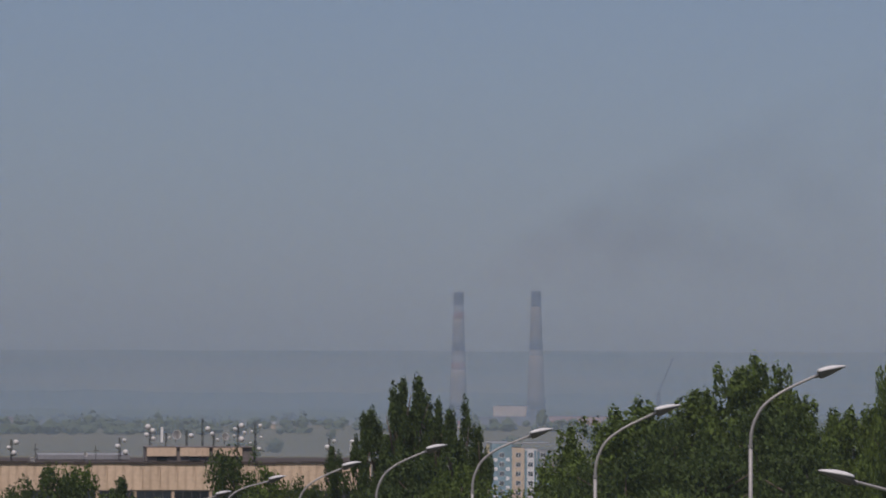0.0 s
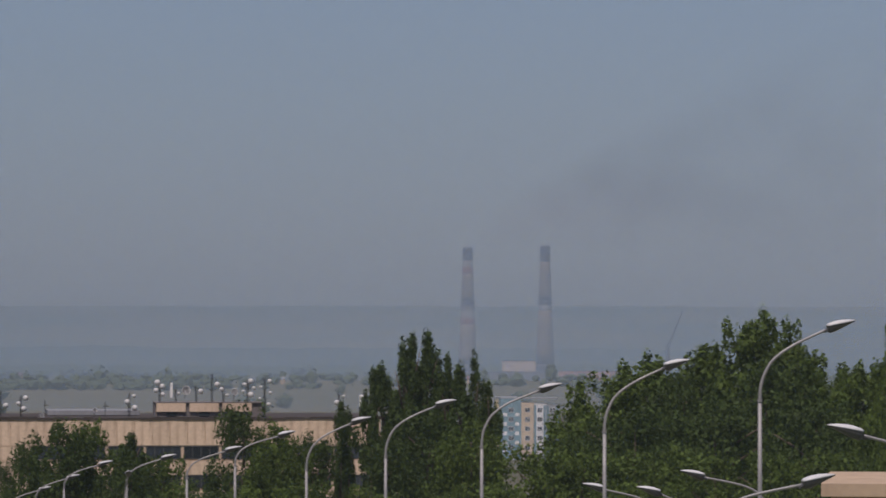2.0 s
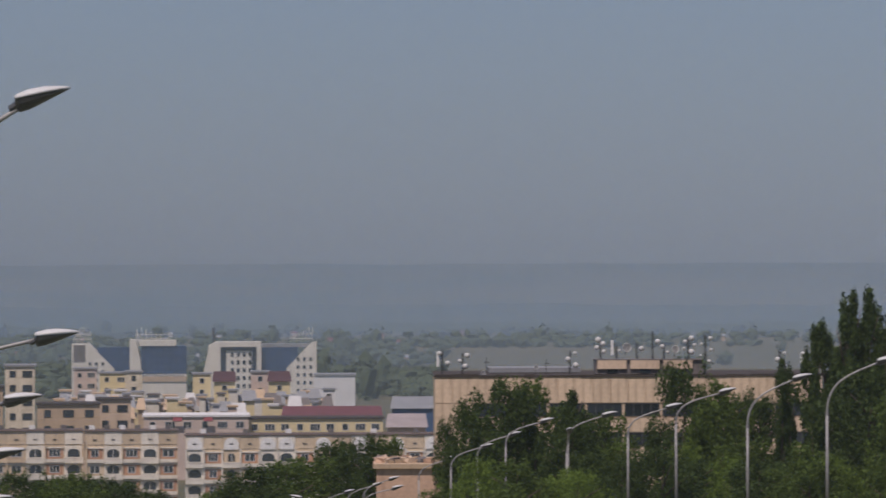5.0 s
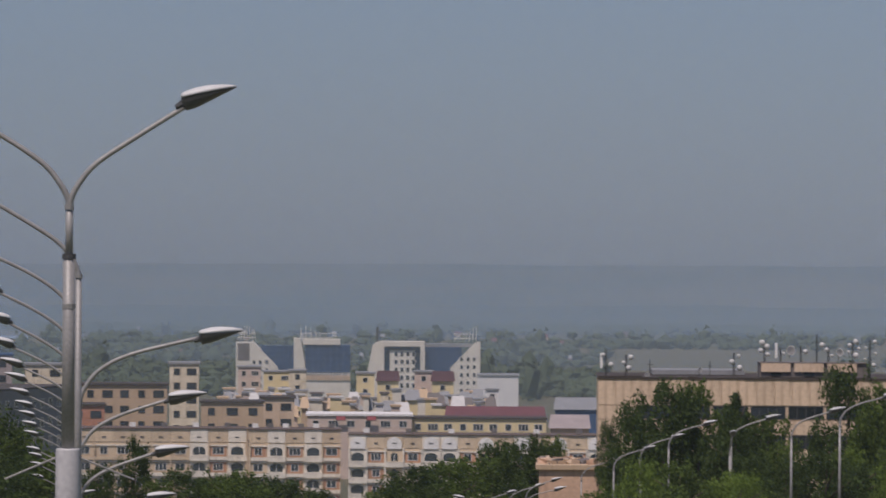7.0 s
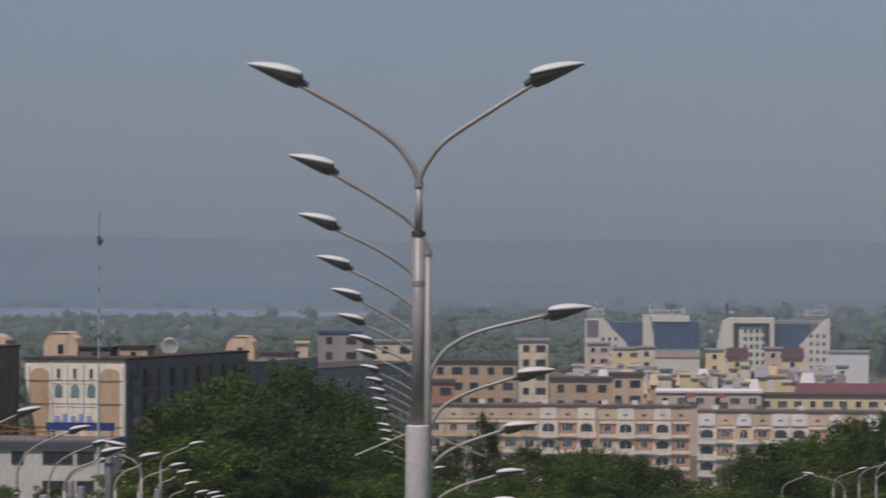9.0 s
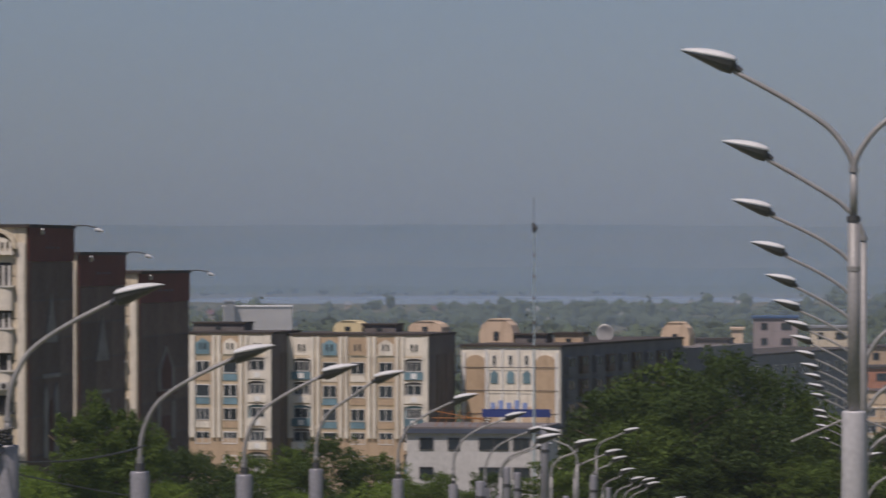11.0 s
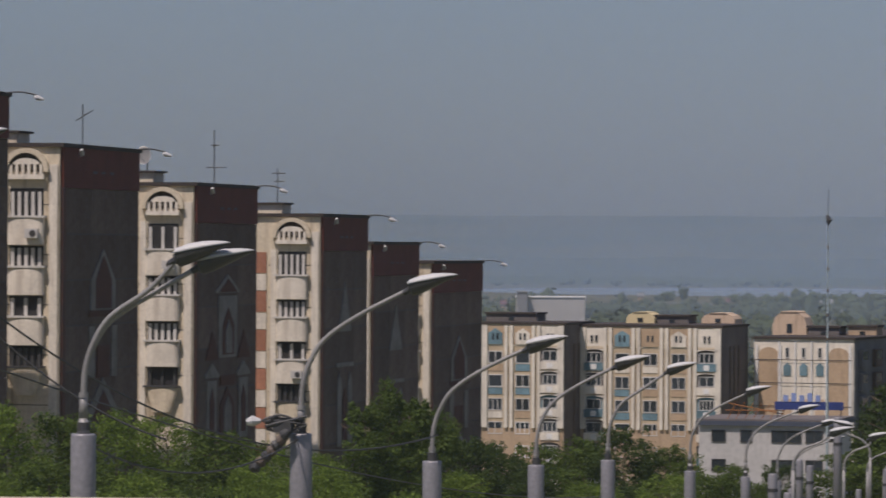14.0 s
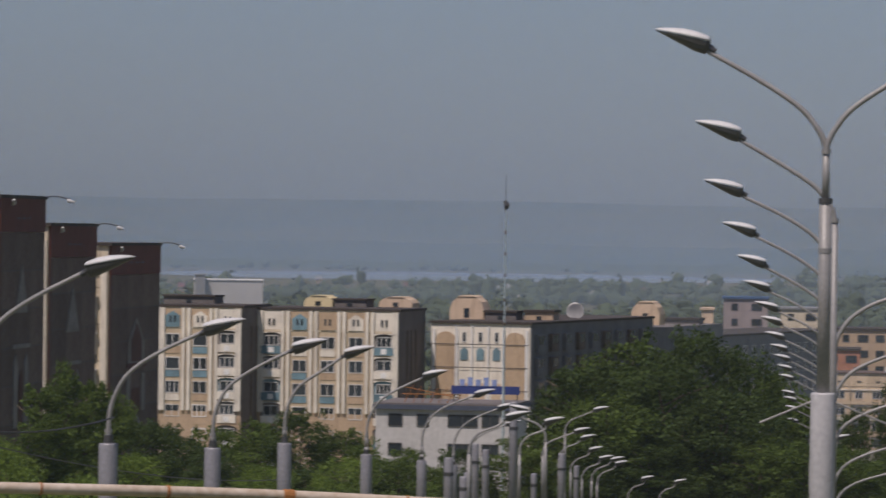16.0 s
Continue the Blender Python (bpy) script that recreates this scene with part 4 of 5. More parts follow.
    # open slatted screens that rise over the roofs like horns
    for a0, a1, a2 in ((-12, 20, 4), (98, 160, 110), (372, 412, 410)):
        bm = B()
        for i in range(7):
            f = i / 6
            x = X(a0 + (a1 - a0) * f)
            top = Z(-82 + 26 * (1 - abs(a0 + (a1 - a0) * f - a2) / 62))
            tube(bm, [(x, 9, Z(-84)), (x + (X(a2) - x) * 0.25, 9, top)], 0.09, 5)
        tube(bm, [(X(a0), 9, Z(-78)), (X(a1), 9, Z(-78))], 0.09, 5)
        tube(bm, [(X(a0), 9, Z(-70)), (X(a1), 9, Z(-70))], 0.07, 5)
        part("roof_screen", bm, OFFICE, t, "open pale slatted roof screen")
    for r in range(5):
        for i in range(4):
            window(t, X(262) + 1.3 + i * 1.95, Z(-110) - r * 2.6, 1.2, 1.6, -0.02, panes=1, frame_mat=WHITE)
        for i in range(3):
            window(t, X(385) + i * 2.1, Z(-118) - r * 2.6, 1.1, 1.4, -0.02, panes=1, frame_mat=WHITE)
            window(t, X(18) + i * 2.1, Z(-125) - r * 2.6, 1.1, 1.4, -0.02, panes=1, frame_mat=WHITE)
    for i in range(14):
        window(t, X(112) + i * 1.0, Z(-150), 0.7, 2.0, -0.02, panes=1, frame_mat=WHITE)


business_centre()


def house(a, d, e, wpx, depth, mat, roof, storeys, label, category="house", pitched=False, group=""):
    x, y = plan(a, d)
    W = wpx * d / K
    top = level(e, d)
    b = ground_z(x, y) - 0.5
    H = top - b
    t = thing("town_house" if category == "house" else "hall", pose(x, y, b, 0, 0, -a / K * 57.3), label, category, group)
    if pitched:
        eave = H - min(2.5, H * 0.3)
        part("wall", box(B(), -W / 2, W / 2, 0, depth, 0, eave), mat, t)
        bm = B()
        v = [bm.verts.new(p) for p in ((-W / 2 - 0.4, -0.5, eave), (W / 2 + 0.4, -0.5, eave), (W / 2 + 0.4, depth + 0.5, eave), (-W / 2 - 0.4, depth + 0.5, eave), (-W / 2, depth / 2, H), (W / 2, depth / 2, H))]
        for f in ((0, 1, 5, 4), (2, 3, 4, 5), (0, 4, 3), (1, 2, 5), (3, 2, 1, 0)):
            bm.faces.new([v[i] for i in f])
        part("roof", bm, roof, t)
    else:
        part("wall", box(B(), -W / 2, W / 2, 0, depth, 0, H - 0.4), mat, t)
        part("roof", box(B(), -W / 2 - 0.3, W / 2 + 0.3, -0.3, depth + 0.3, H - 0.396, H), roof, t)
        eave = H - 0.4
    n = int(W / 3.1)
    for r in range(storeys):
        for i in range(n):
            window(t, -W / 2 + (i + 0.5) * W / n, eave - 2.3 - r * 3.0, (1.3, 2.1, 1.7)[i % 3], 1.4, panes=(1, 3, 2)[i % 3], frame_mat=FRAME if mat in (YELLOW, PINK, WHITE_WALL) else IRON)
    return t


HOUSES = [  # bearing, range, roofline, width, depth, wall, roof, storeys, pitched, label
    (450, 1350, -141, 72, 25, WHITE_WALL, ROOF_GREY, 0, 0, "plain white windowless hall"),
    (445, 980, -199, 175, 20, PINK, ROOF_RED, 1, 1, "low pink hall with a dark red sheet roof"),
    (415, 930, -217, 240, 15, YELLOW, ROOF_DARK, 2, 0, "pale yellow two-storey range with a flat roof"),
    (205, 920, -212, 185, 20, PINK, WHITE_WALL, 1, 0, "pale pink low shopping hall"),
    (590, 1050, -183, 78, 30, ROOF_BLUE, ROOF_GREY, 0, 1, "blue hall with a pale sheet roof"),
    (577, 900, -213, 68, 20, PEACH, MAUVE, 1, 1, "low salmon-coloured shed with a sheet roof"),
    (10, 1250, -128, 40, 14, PINK, ROOF_GREY, 5, 0, "pinkish apartment house with balconies"),
    (60, 1240, -136, 50, 14, YELLOW, ROOF_GREY, 5, 0, "cream apartment house with dark balconies"),
    (95, 1230, -134, 30, 14, CREAM, ROOF_GREY, 4, 0, "cream apartment house end"),
    (215, 1180, -138, 32, 14, YELLOW, ROOF_GREY, 5, 0, "pale yellow apartment house"),
    (255, 1150, -136, 38, 14, YELLOW, MAROON, 6, 1, "yellow apartment house with a maroon mansard roof"),
    (318, 1170, -135, 32, 14, PINK, ROOF_GREY, 5, 0, "pinkish apartment house with a grey roof"),
    (352, 1150, -136, 38, 14, YELLOW, MAROON, 6, 1, "yellow apartment house with a maroon mansard roof"),
    (-210, 880, -160, 150, 16, TAN, ROOF_DARK, 4, 0, "tan brick apartment block with dark loggias"),
    (-105, 960, -122, 52, 14, CREAM, ROOF_GREY, 6, 0, "cream corner apartment house"),
    (-20, 860, -190, 110, 14, TAN, ROOF_DARK, 3, 0, "tan brick house with a dark roof"),
    (60, 880, -182, 60, 14, BEIGE, ROOF_DARK, 3, 0, "beige house with a dark stair head"),
    (-275, 850, -196, 60, 14, BRICK_RED, ROOF_DARK, 3, 0, "orange brick house with a flat roof"),
    (-447, 900, -108, 78, 14, MAUVE, ROOF_BLUE, 3, 0, "grey-brown house with a blue sheet roof"),
    (-514, 880, -128, 20, 10, BEIGE, BEIGE, 3, 0, "narrow beige stair tower"),
    (-350, 930, -125, 70, 14, CREAM, ROOF_GREY, 4, 0, "cream house standing among trees"),
    (1532, 1420, -107, 36, 20, YELLOW, ROOF_GREY, 0, 0, "pale yellow apartment slab"),
    (-1362, 1700, -89, 122, 25, HALL_GREY, WHITE_WALL, 0, 0, "long pale hall with a flat roof"),
    (-1412, 1690, -80, 18, 20, ROOF_GREY, ROOF_GREY, 0, 0, "pale stair tower of a hall"),
    (592, 400, -300, 138, 12, PEACH, TAN, 0, 0, "low peach-coloured shed among trees"),
    (2270, 140, -258, 330, 12, PEACH, TAN, 0, 0, "low pinkish garage with a rough roof edge"),
]
for a, d, e, w, dp, wm, rm, st, pt, lab in HOUSES:
    house(a, d, e, w, dp, wm, rm, st, lab, "house" if st else "hall", bool(pt), group="houses of the lower town")
rnd = random.Random(77)
for i in range(130):
    a, d = rnd.uniform(-40, 440), rnd.uniform(1005, 1190)
    house(a, d, rnd.uniform(-166, -190) - (1150 - d) * 0.08, rnd.uniform(9, 24), 9, rnd.choice((CREAM, OFFICE, WHITE_WALL, YELLOW, PINK, TAN)), rnd.choice((ROOF_GREY, HALL_GREY, GREY_BROWN, ROOF_GREY, TAN)), 2, "small pale town house with a sheet roof", "house", i % 3 == 0, group="small houses of the lower town")
placed = 0
while placed < 70:
    a, d = rnd.uniform(-1500, 2250), rnd.uniform(2300, 4050)
    if (600 < a < 1720 and d < 3450) or (-1560 < a < -340 and d > 3300):
        continue
    placed += 1
    house(a, d, math.atan((ground_z(*plan(a, d)) + rnd.uniform(4.5, 8)) / d) * K, rnd.uniform(3, 11), 10, rnd.choice((WHITE_WALL, CREAM, TAN, PEACH)), rnd.choice((ROOF_GREY, ROOF_RED, ROOF_GREY)), 0, "distant pale house on the plain", "house", True, group="distant houses")
# hoardings on the shopping hall, and rubble on the shed's roof
for a in (172, 226):
    sg = thing("hoarding", pose(*plan(a, 919), level(-223, 919), 0, 0, -1.5), "small red hoarding on the front of a shopping hall", "sign")
    part("board", box(B(), -0.9, 0.9, -0.12, 0.0, 0, 0.8), material("red_board", (0.42, 0.10, 0.11), 0.7), sg)
    part("board_frame", box(B(), -1.0, 1.0, 0.003, 0.1, -0.1, 0.9), IRON, sg)
for i in range(40):
    a, d = rnd.uniform(528, 655), rnd.uniform(401, 410)
    t = thing("roof_rubble", pose(*plan(a, d), level(-300, 400), 0, 0, rnd.uniform(0, 90)), "broken slab of rubble lying on a shed roof", "rubble", "rubble on the shed roof")
    bm = box(B(), -0.5, 0.5, -0.4, 0.4, 0, 0.22)
    for v in bm.verts:
        v.co.x += rnd.uniform(-0.25, 0.25)
        v.co.z += rnd.uniform(0, 0.3) if v.co.z > 0.1 else 0
    part("slab", bm, rnd.choice((PEACH, TAN, GREY_BROWN, BEIGE)), t)


def slab_flats():
    d = 1400
    x, y = plan(1553, d)
    b = ground_z(x, y) - 1
    H = level(-110, d) - b
    u = d / K
    t = thing("apartment_house", pose(x, y, b, 0, 0, -8), "new apartment tower in blue, yellow and grey stripes", "apartment house")
    for i, (w, m, dz) in enumerate(((36, BLUE, 0), (22, SAND, -1.2), (22, WHITE_WALL, -1.5), (22, ROOF_GREY, -1.8))):
        x0 = sum((36, 22, 22, 22)[:i]) * u - 30 * u
        part("bay", box(B(), x0 + 0.02, x0 + w * u - 0.02, 0 if i % 2 else 0.5, 14, 0, H + dz), m, t)
        y = 0 if i % 2 else 0.5
        for r in range(9):
            window(t, x0 + w * u / 2, H - 4.2 - r * 2.9, 1.6, 1.5, y, panes=2, frame_mat=WHITE)
            if i == 0:
                for q in (0.2, 0.8):
                    part("white_panel", box(B(), x0 + w * u * q - 0.6, x0 + w * u * q + 0.6, y - 0.06, y - 0.003, H - 5.4 - r * 2.9, H - 4.3 - r * 2.9), WHITE, t)
        if i > 1:
            for q in (0.12, 0.88):
                part("blue_stripe", box(B(), x0 + w * u * q - 0.35, x0 + w * u * q + 0.35, y - 0.06, y - 0.003, 0, H + dz - 0.5), BLUE, t)
    part("roof", box(B(), -30 * u, 72 * u, 1, 13, H + 0.003, H + 0.4), ROOF_GREY, t)


slab_flats()


# ---- power station ----
def chimney(a, e_top, plain):
    d = 3930
    x, y = plan(a, d)
    base, top = -38.0, level(e_top, d)
    h = top - base
    t = thing("power_station_chimney", pose(x, y, base), "tall tapering concrete chimney with a red band and sooty top", "chimney", "power station chimneys")
    r = lambda f: 9.4 + (4.1 - 9.4) * f ** 0.7
    cuts = [(0, 0.12, CHIM_DARK), (0.12, 0.42, CHIMNEY), (0.42, 0.47, CHIM_RED), (0.47, 0.52, CHIM_PALE), (0.52, 0.56, CHIMNEY), (0.56, 0.595, CHIM_DARK), (0.595, 0.80, CHIMNEY), (0.80, 0.85, CHIM_RED), (0.85, 0.90, CHIM_PALE), (0.9, 1.0, CHIM_DARK)]
    if plain:
        cuts = [(0, 0.12, CHIM_DARK), (0.12, 0.52, CHIMNEY), (0.52, 0.56, CHIM_PALE), (0.56, 0.59, CHIM_DARK), (0.59, 0.88, CHIMNEY), (0.88, 1.0, CHIM_DARK)]
    for f0, f1, m in cuts:
        k = 4
        part("shaft", tube(B(), [(0, 0, h * (f0 + (f1 - f0) * i / k)) for i in range(k + 1)], [r(f0 + (f1 - f0) * i / k) for i in range(k + 1)], 20), m, t, "red painted band" if m is CHIM_RED else "", smooth=True)
    part("gallery", cyl(B(), 0, 0, h * 0.58, h * 0.585, r(0.58) + 1.2, seg=20), CHIM_DARK, t)
    part("gallery", cyl(B(), 0, 0, h * 0.97, h * 0.975, r(0.97) + 0.9, seg=20), CHIM_DARK, t)


chimney(1464, 158, False)
chimney(1601, 161, True)
for a, e, w, m, lab in ((1556, -42, 62, BEIGE, "pale boiler house of a power station"), (1690, -60, 130, BRICK_RED, "long reddish turbine hall of a power station"), (1560, -62, 120, GREY_BROWN, "dark low hall of a power station")):
    house(a, 3945 if e > -58 else 3912, e, w, 60, m, ROOF_DARK, 0, lab, "power station hall")


def jib_crane():
    d = 3940
    x, y = plan(1818, d)
    u = d / K
    t = thing("jib_crane", pose(x, y, -38.0), "distant grey lattice crane with a raised jib", "crane")
    foot = level(-18, d) + 38
    part("tower", tube(B(), [(0, 0, 0), (0, 0, foot)], [3.0, 2.0], 4), CHIM_DARK, t)
    bm = B()
    for s in (-1.2, 1.2):
        tube(bm, [(s, 0, foot), (26 * u, 0, foot + 62 * u + s)], 0.5, 4)
    for i in range(8):
        f = (i + 0.5) / 8
        tube(bm, [(26 * u * f - 1.2 * (1 - f), 0, foot + 62 * u * f - 1.2 * f), (26 * u * f + 2.2, 0, foot + 62 * u * f + 1.5)], 0.35, 4)
    part("jib", bm, CHIM_DARK, t)


jib_crane()


# ---- smoke ----
def smoke():
    m = bpy.data.materials.new("thin_brown_smoke")
    m.use_nodes = True
    n, l = m.node_tree.nodes, m.node_tree.links
    n.remove(n["Principled BSDF"])
    tp, df, mx = n.new("ShaderNodeBsdfTransparent"), n.new("ShaderNodeBsdfDiffuse"), n.new("ShaderNodeMixShader")
    df.inputs[0].default_value = (0.16, 0.14, 0.12, 1)
    co, nz = n.new("ShaderNodeTexCoord"), n.new("ShaderNodeTexNoise")
    nz.inputs["Scale"].default_value, nz.inputs["Detail"].default_value = 0.014, 4
    l.new(co.outputs["Object"], nz.inputs["Vector"])
    at = n.new("ShaderNodeAttribute")
    at.attribute_name = "smoke_amount"
    mr, mu = n.new("ShaderNodeMapRange"), n.new("ShaderNodeMath")
    mr.inputs[1].default_value, mr.inputs[2].default_value = 0.2, 0.8
    mu.operation = "MULTIPLY"
    l.new(nz.outputs["Fac"], mr.inputs[0]), l.new(mr.outputs[0], mu.inputs[0]), l.new(at.outputs["Fac"], mu.inputs[1])
    l.new(mu.outputs[0], mx.inputs[0]), l.new(tp.outputs[0], mx.inputs[1]), l.new(df.outputs[0], mx.inputs[2])
    l.new(mx.outputs[0], n["Material Output"].inputs[0])
    d = 3960
    nu, nv = 40, 16
    verts, faces, dens = [], [], []
    for j in range(nv + 1):
        for i in range(nu + 1):
            u, v = i / nu, j / nv * 2 - 1
            a = 1470 + 820 * u
            mid = 165 + 190 * u ** 0.65
            half = 12 + 250 * u ** 0.8
            x, y = plan(a, d + 30 * math.sin(5 * u + v))
            verts.append((x, y, level(mid + half * v, d)))
            dens.append(0.55 * max(0, 1 - v * v) ** 1.2 * min(1, u * 5) * max(0, 1 - u) ** 0.6)
    for j in range(nv):
        for i in range(nu):
            k = j * (nu + 1) + i
            faces.append((k, k + 1, k + nu + 2, k + nu + 1))
    me = bpy.data.meshes.new("backdrop_smoke")
    me.from_pydata(verts, [], faces)
    at = me.attributes.new("smoke_amount", "FLOAT", "POINT")
    at.data.foreach_set("value", dens)
    me.materials.append(m)
    me.shade_smooth()
    ob = tagged(new("backdrop_smoke", me), "thin brownish smoke drifting from chimneys", "smoke", kind="structure")
    ob.visible_shadow = False


smoke()


# ---- street lamps ----
def lamp_head(t, m):
    """A teardrop head along +x from its neck at the origin, 0.82 m long."""
    shell = [(0.0, 0.10, 0.04), (0.04, 0.15, 0.07), (0.22, 0.175, 0.10), (0.42, 0.165, 0.098), (0.6, 0.12, 0.072), (0.74, 0.06, 0.04), (0.82, 0.012, 0.01)]
    bowl = [(0.0, 0.09, 0.13), (0.05, 0.135, 0.195), (0.2, 0.165, 0.18), (0.42, 0.158, 0.12), (0.6, 0.115, 0.068), (0.74, 0.058, 0.028), (0.815, 0.011, 0.006)]
    for mat, name, sgn, prof in ((LAMP_TOP, "shell", 1, shell), (LAMP_UNDER, "diffuser", -1, bowl)):
        bm = B()
        rings = []
        for x, w, h in prof:
            rings.append([bm.verts.new((x, w * math.cos(q), sgn * (0.004 + h * math.sin(q)) + 0.05 * x)) for q in np.linspace(0, math.pi, 9)])
        for r0, r1 in zip(rings, rings[1:]):
            for i in range(8):
                bm.faces.new((r0[i], r0[i + 1], r1[i + 1], r1[i]))
            bm.faces.new((r0[0], r1[0], r1[8], r0[8]))
        bm.faces.new(rings[0]), bm.faces.new(rings[-1])
        part(name, bm, mat, t, "pale metal shell" if sgn > 0 else "dark lamp glass underside", sgn > 0, at=m)
    part("neck", tube(B(), [(-0.1, 0, -0.13), (0.0, 0, -0.09), (0.08, 0, -0.05)], [0.045, 0.055, 0.07], 8), LAMP_UNDER, t, at=m)


def street_lamp(a, d, e_tip, dirs, rise=1.75, reach=2.5, stub=None, stub_r=0.18, pole_r=0.06, group="street lamps", label="", straight=False, thick=None, tilt=8):
    """dirs: arms as (bearing in the plan in degrees, 0 to the right and 180 to the left; extra reach; drop). stub: drop from the tip to the top of the
    thick lower pole; thick: drop to the top of the wider middle pole."""
    x, y = plan(a, d)
    zt = level(e_tip, d)
    zg = ground_z(x, y) - 0.3
    t = thing("street_lamp", pose(x, y, zg), label or ("galvanised street lamp, one curved arm, thick grey pole foot" if stub else "galvanised street lamp with one curved arm"), "street lamp", group)
    H = zt - zg
    fork = H - rise
    sh = H - stub if stub else 0.0
    if stub:
        part("pole_base", tube(B(), [(0, 0, 0), (0, 0, sh - 0.03), (0, 0, sh)], [stub_r * 1.06, stub_r, stub_r * 0.94], 18), STUB_PALE if straight else STUB, t, "thick grey pole foot", True)
        part("pole_collar", cyl(B(), 0, 0, sh + 0.002, sh + 0.16, stub_r * 0.5), IRON, t)
    mid = H - thick if thick else sh + (fork - sh) * 0.4
    if fork > sh:
        part("pole", tube(B(), [(0, 0, sh), (0, 0, mid)], [pole_r * (1.6 if stub else 1.3), pole_r * (1.5 if thick else 1.1)], 12), GALV, t, smooth=True)
        part("pole_upper", tube(B(), [(0, 0, mid), (0, 0, fork)], [pole_r * (0.95 if thick else 1.15), pole_r * 0.9], 10), GALV, t, smooth=True)
        if thick:
            part("collar", cyl(B(), 0, 0, mid - 0.04, mid + 0.04, pole_r * 1.66, seg=12), IRON, t)
            part("collar", cyl(B(), 0, 0, mid - 0.75, mid - 0.68, pole_r * 1.62, seg=12), GALV, t)
    part("collar", cyl(B(), 0, 0, fork - 0.04, fork + 0.03, pole_r * 1.15, seg=10), GALV, t)
    for q, more, drop in dirs:
        c, s = math.cos(radians(q)), math.sin(radians(q))
        tilt = 9 if straight else tilt
        neck = reach + more - 0.8 * math.cos(radians(tilt))
        r = rise - drop
        if straight:
            up = (0.06, 0.175, 0.35, 0.565, 0.81)
        else:
            up = (0.15, 0.31, 0.50, 0.68, 0.88)
        lp = [(0.0, fork - 0.02), (0.02, fork + r * up[0]), (0.12, fork + r * up[1]), (0.38, fork + r * up[2]), (0.95, fork + r * up[3]), (neck + 0.05, fork + r * up[4])]
        pts = bend([(k * c, k * s, z) for k, z in lp], 5)
        part("arm", tube(B(), pts, [pole_r * (0.78 - 0.2 * i / len(pts)) for i in range(len(pts))], 8), GALV, t, smooth=True)
        lamp_head(t, pose(neck * c, neck * s, fork + r * up[4] + (0.13 if straight else 0.06), 0, 0, q) @ pose(0, 0, 0, 0, -tilt, 0))
    return t


# the tall double lamp and the rows behind it
tall = street_lamp(-309, 65, 371, ((2, 0, 0), (177, 0.1, 0.02)), rise=1.79, reach=2.38, stub=5.25, stub_r=0.175, pole_r=0.06, straight=True, thick=2.5, label="tall galvanised street lamp, two curved arms, thick grey pole foot")
top_z = level(-290, 65) - tall.matrix_world.translation.z
for dx in (-0.9, 0.95):
    part("brace", tube(B(), [(0.15 * (1 if dx > 0 else -1), 0, top_z), (dx, 0, top_z - 0.32)], 0.015, 6), GALV, tall, "thin side rod")
for i, (a, d, tip, e) in enumerate(((-292, 78, -540, 204), (-299, 92, -523, 100), (-300, 107, -490, 25), (-300, 122, -464, -33), (-301, 138, -454, -78), (-297, 155, -444, -115), (-300, 172, -429, -141),
                                    (-303, 190, -415, -168), (-303, 208, -406, -190), (-304, 225, -398, -208), (-304, 240, -394, -226), (-305, 255, -391, -243), (-306, 275, -389, -271), (-306, 290, -385, -282), (-307, 305, -380, -298), (-308, 325, -384, -320), (-308, 340, -392, -335), (-308, 350, -386, -345))):
    street_lamp(a, d, e, ((180, 0, 0),), rise=1.7, straight=True, reach=max(1.9, min(2.6, (a - tip) * d / K)), group="street lamps with arms over the far lane")
for a, d, tip, e in ((-290, 83, -2, -59), (-290, 96, -66, -171), (-290, 109, -97, -267), (-288, 130, -120, -350), (-286, 150, -135, -400)):
    street_lamp(a, d, e, ((0, 0, 0),), rise=1.6, reach=(tip - a) * d / K, tilt=2, group="street lamps with arms over the near lane")
# the row along the slope
for i, (a, d, tip, e, st) in enumerate(((-2186, 64, -1923, 9, 2.75), (-1802, 73, -1523, -46, 2.62), (-1570, 86, -1328, -154, 2.44), (-1386, 101, -1183, -189, 2.5), (-1259, 118, -1101, -201, 2.6), (-1114, 146, -971, -242, 2.8), (-1016, 172, -886, -275, 2.8), (-960, 200, -850, -300, 2.8), (-935, 235, -840, -330, 2.8))):
    street_lamp(a, d, e, ((0, 0, 0), (6, 0.3, 0.12)) if i == 0 else ((0, 0, 0),), rise=2.2, reach=(tip - a) * d / K, stub=st, stub_r=0.18, group="street lamps along the slope road")
street_lamp(-2673, 55, 205, ((0, 0, 0),), rise=2.2, reach=2.5, stub=2.8, stub_r=0.18, group="street lamps along the slope road")
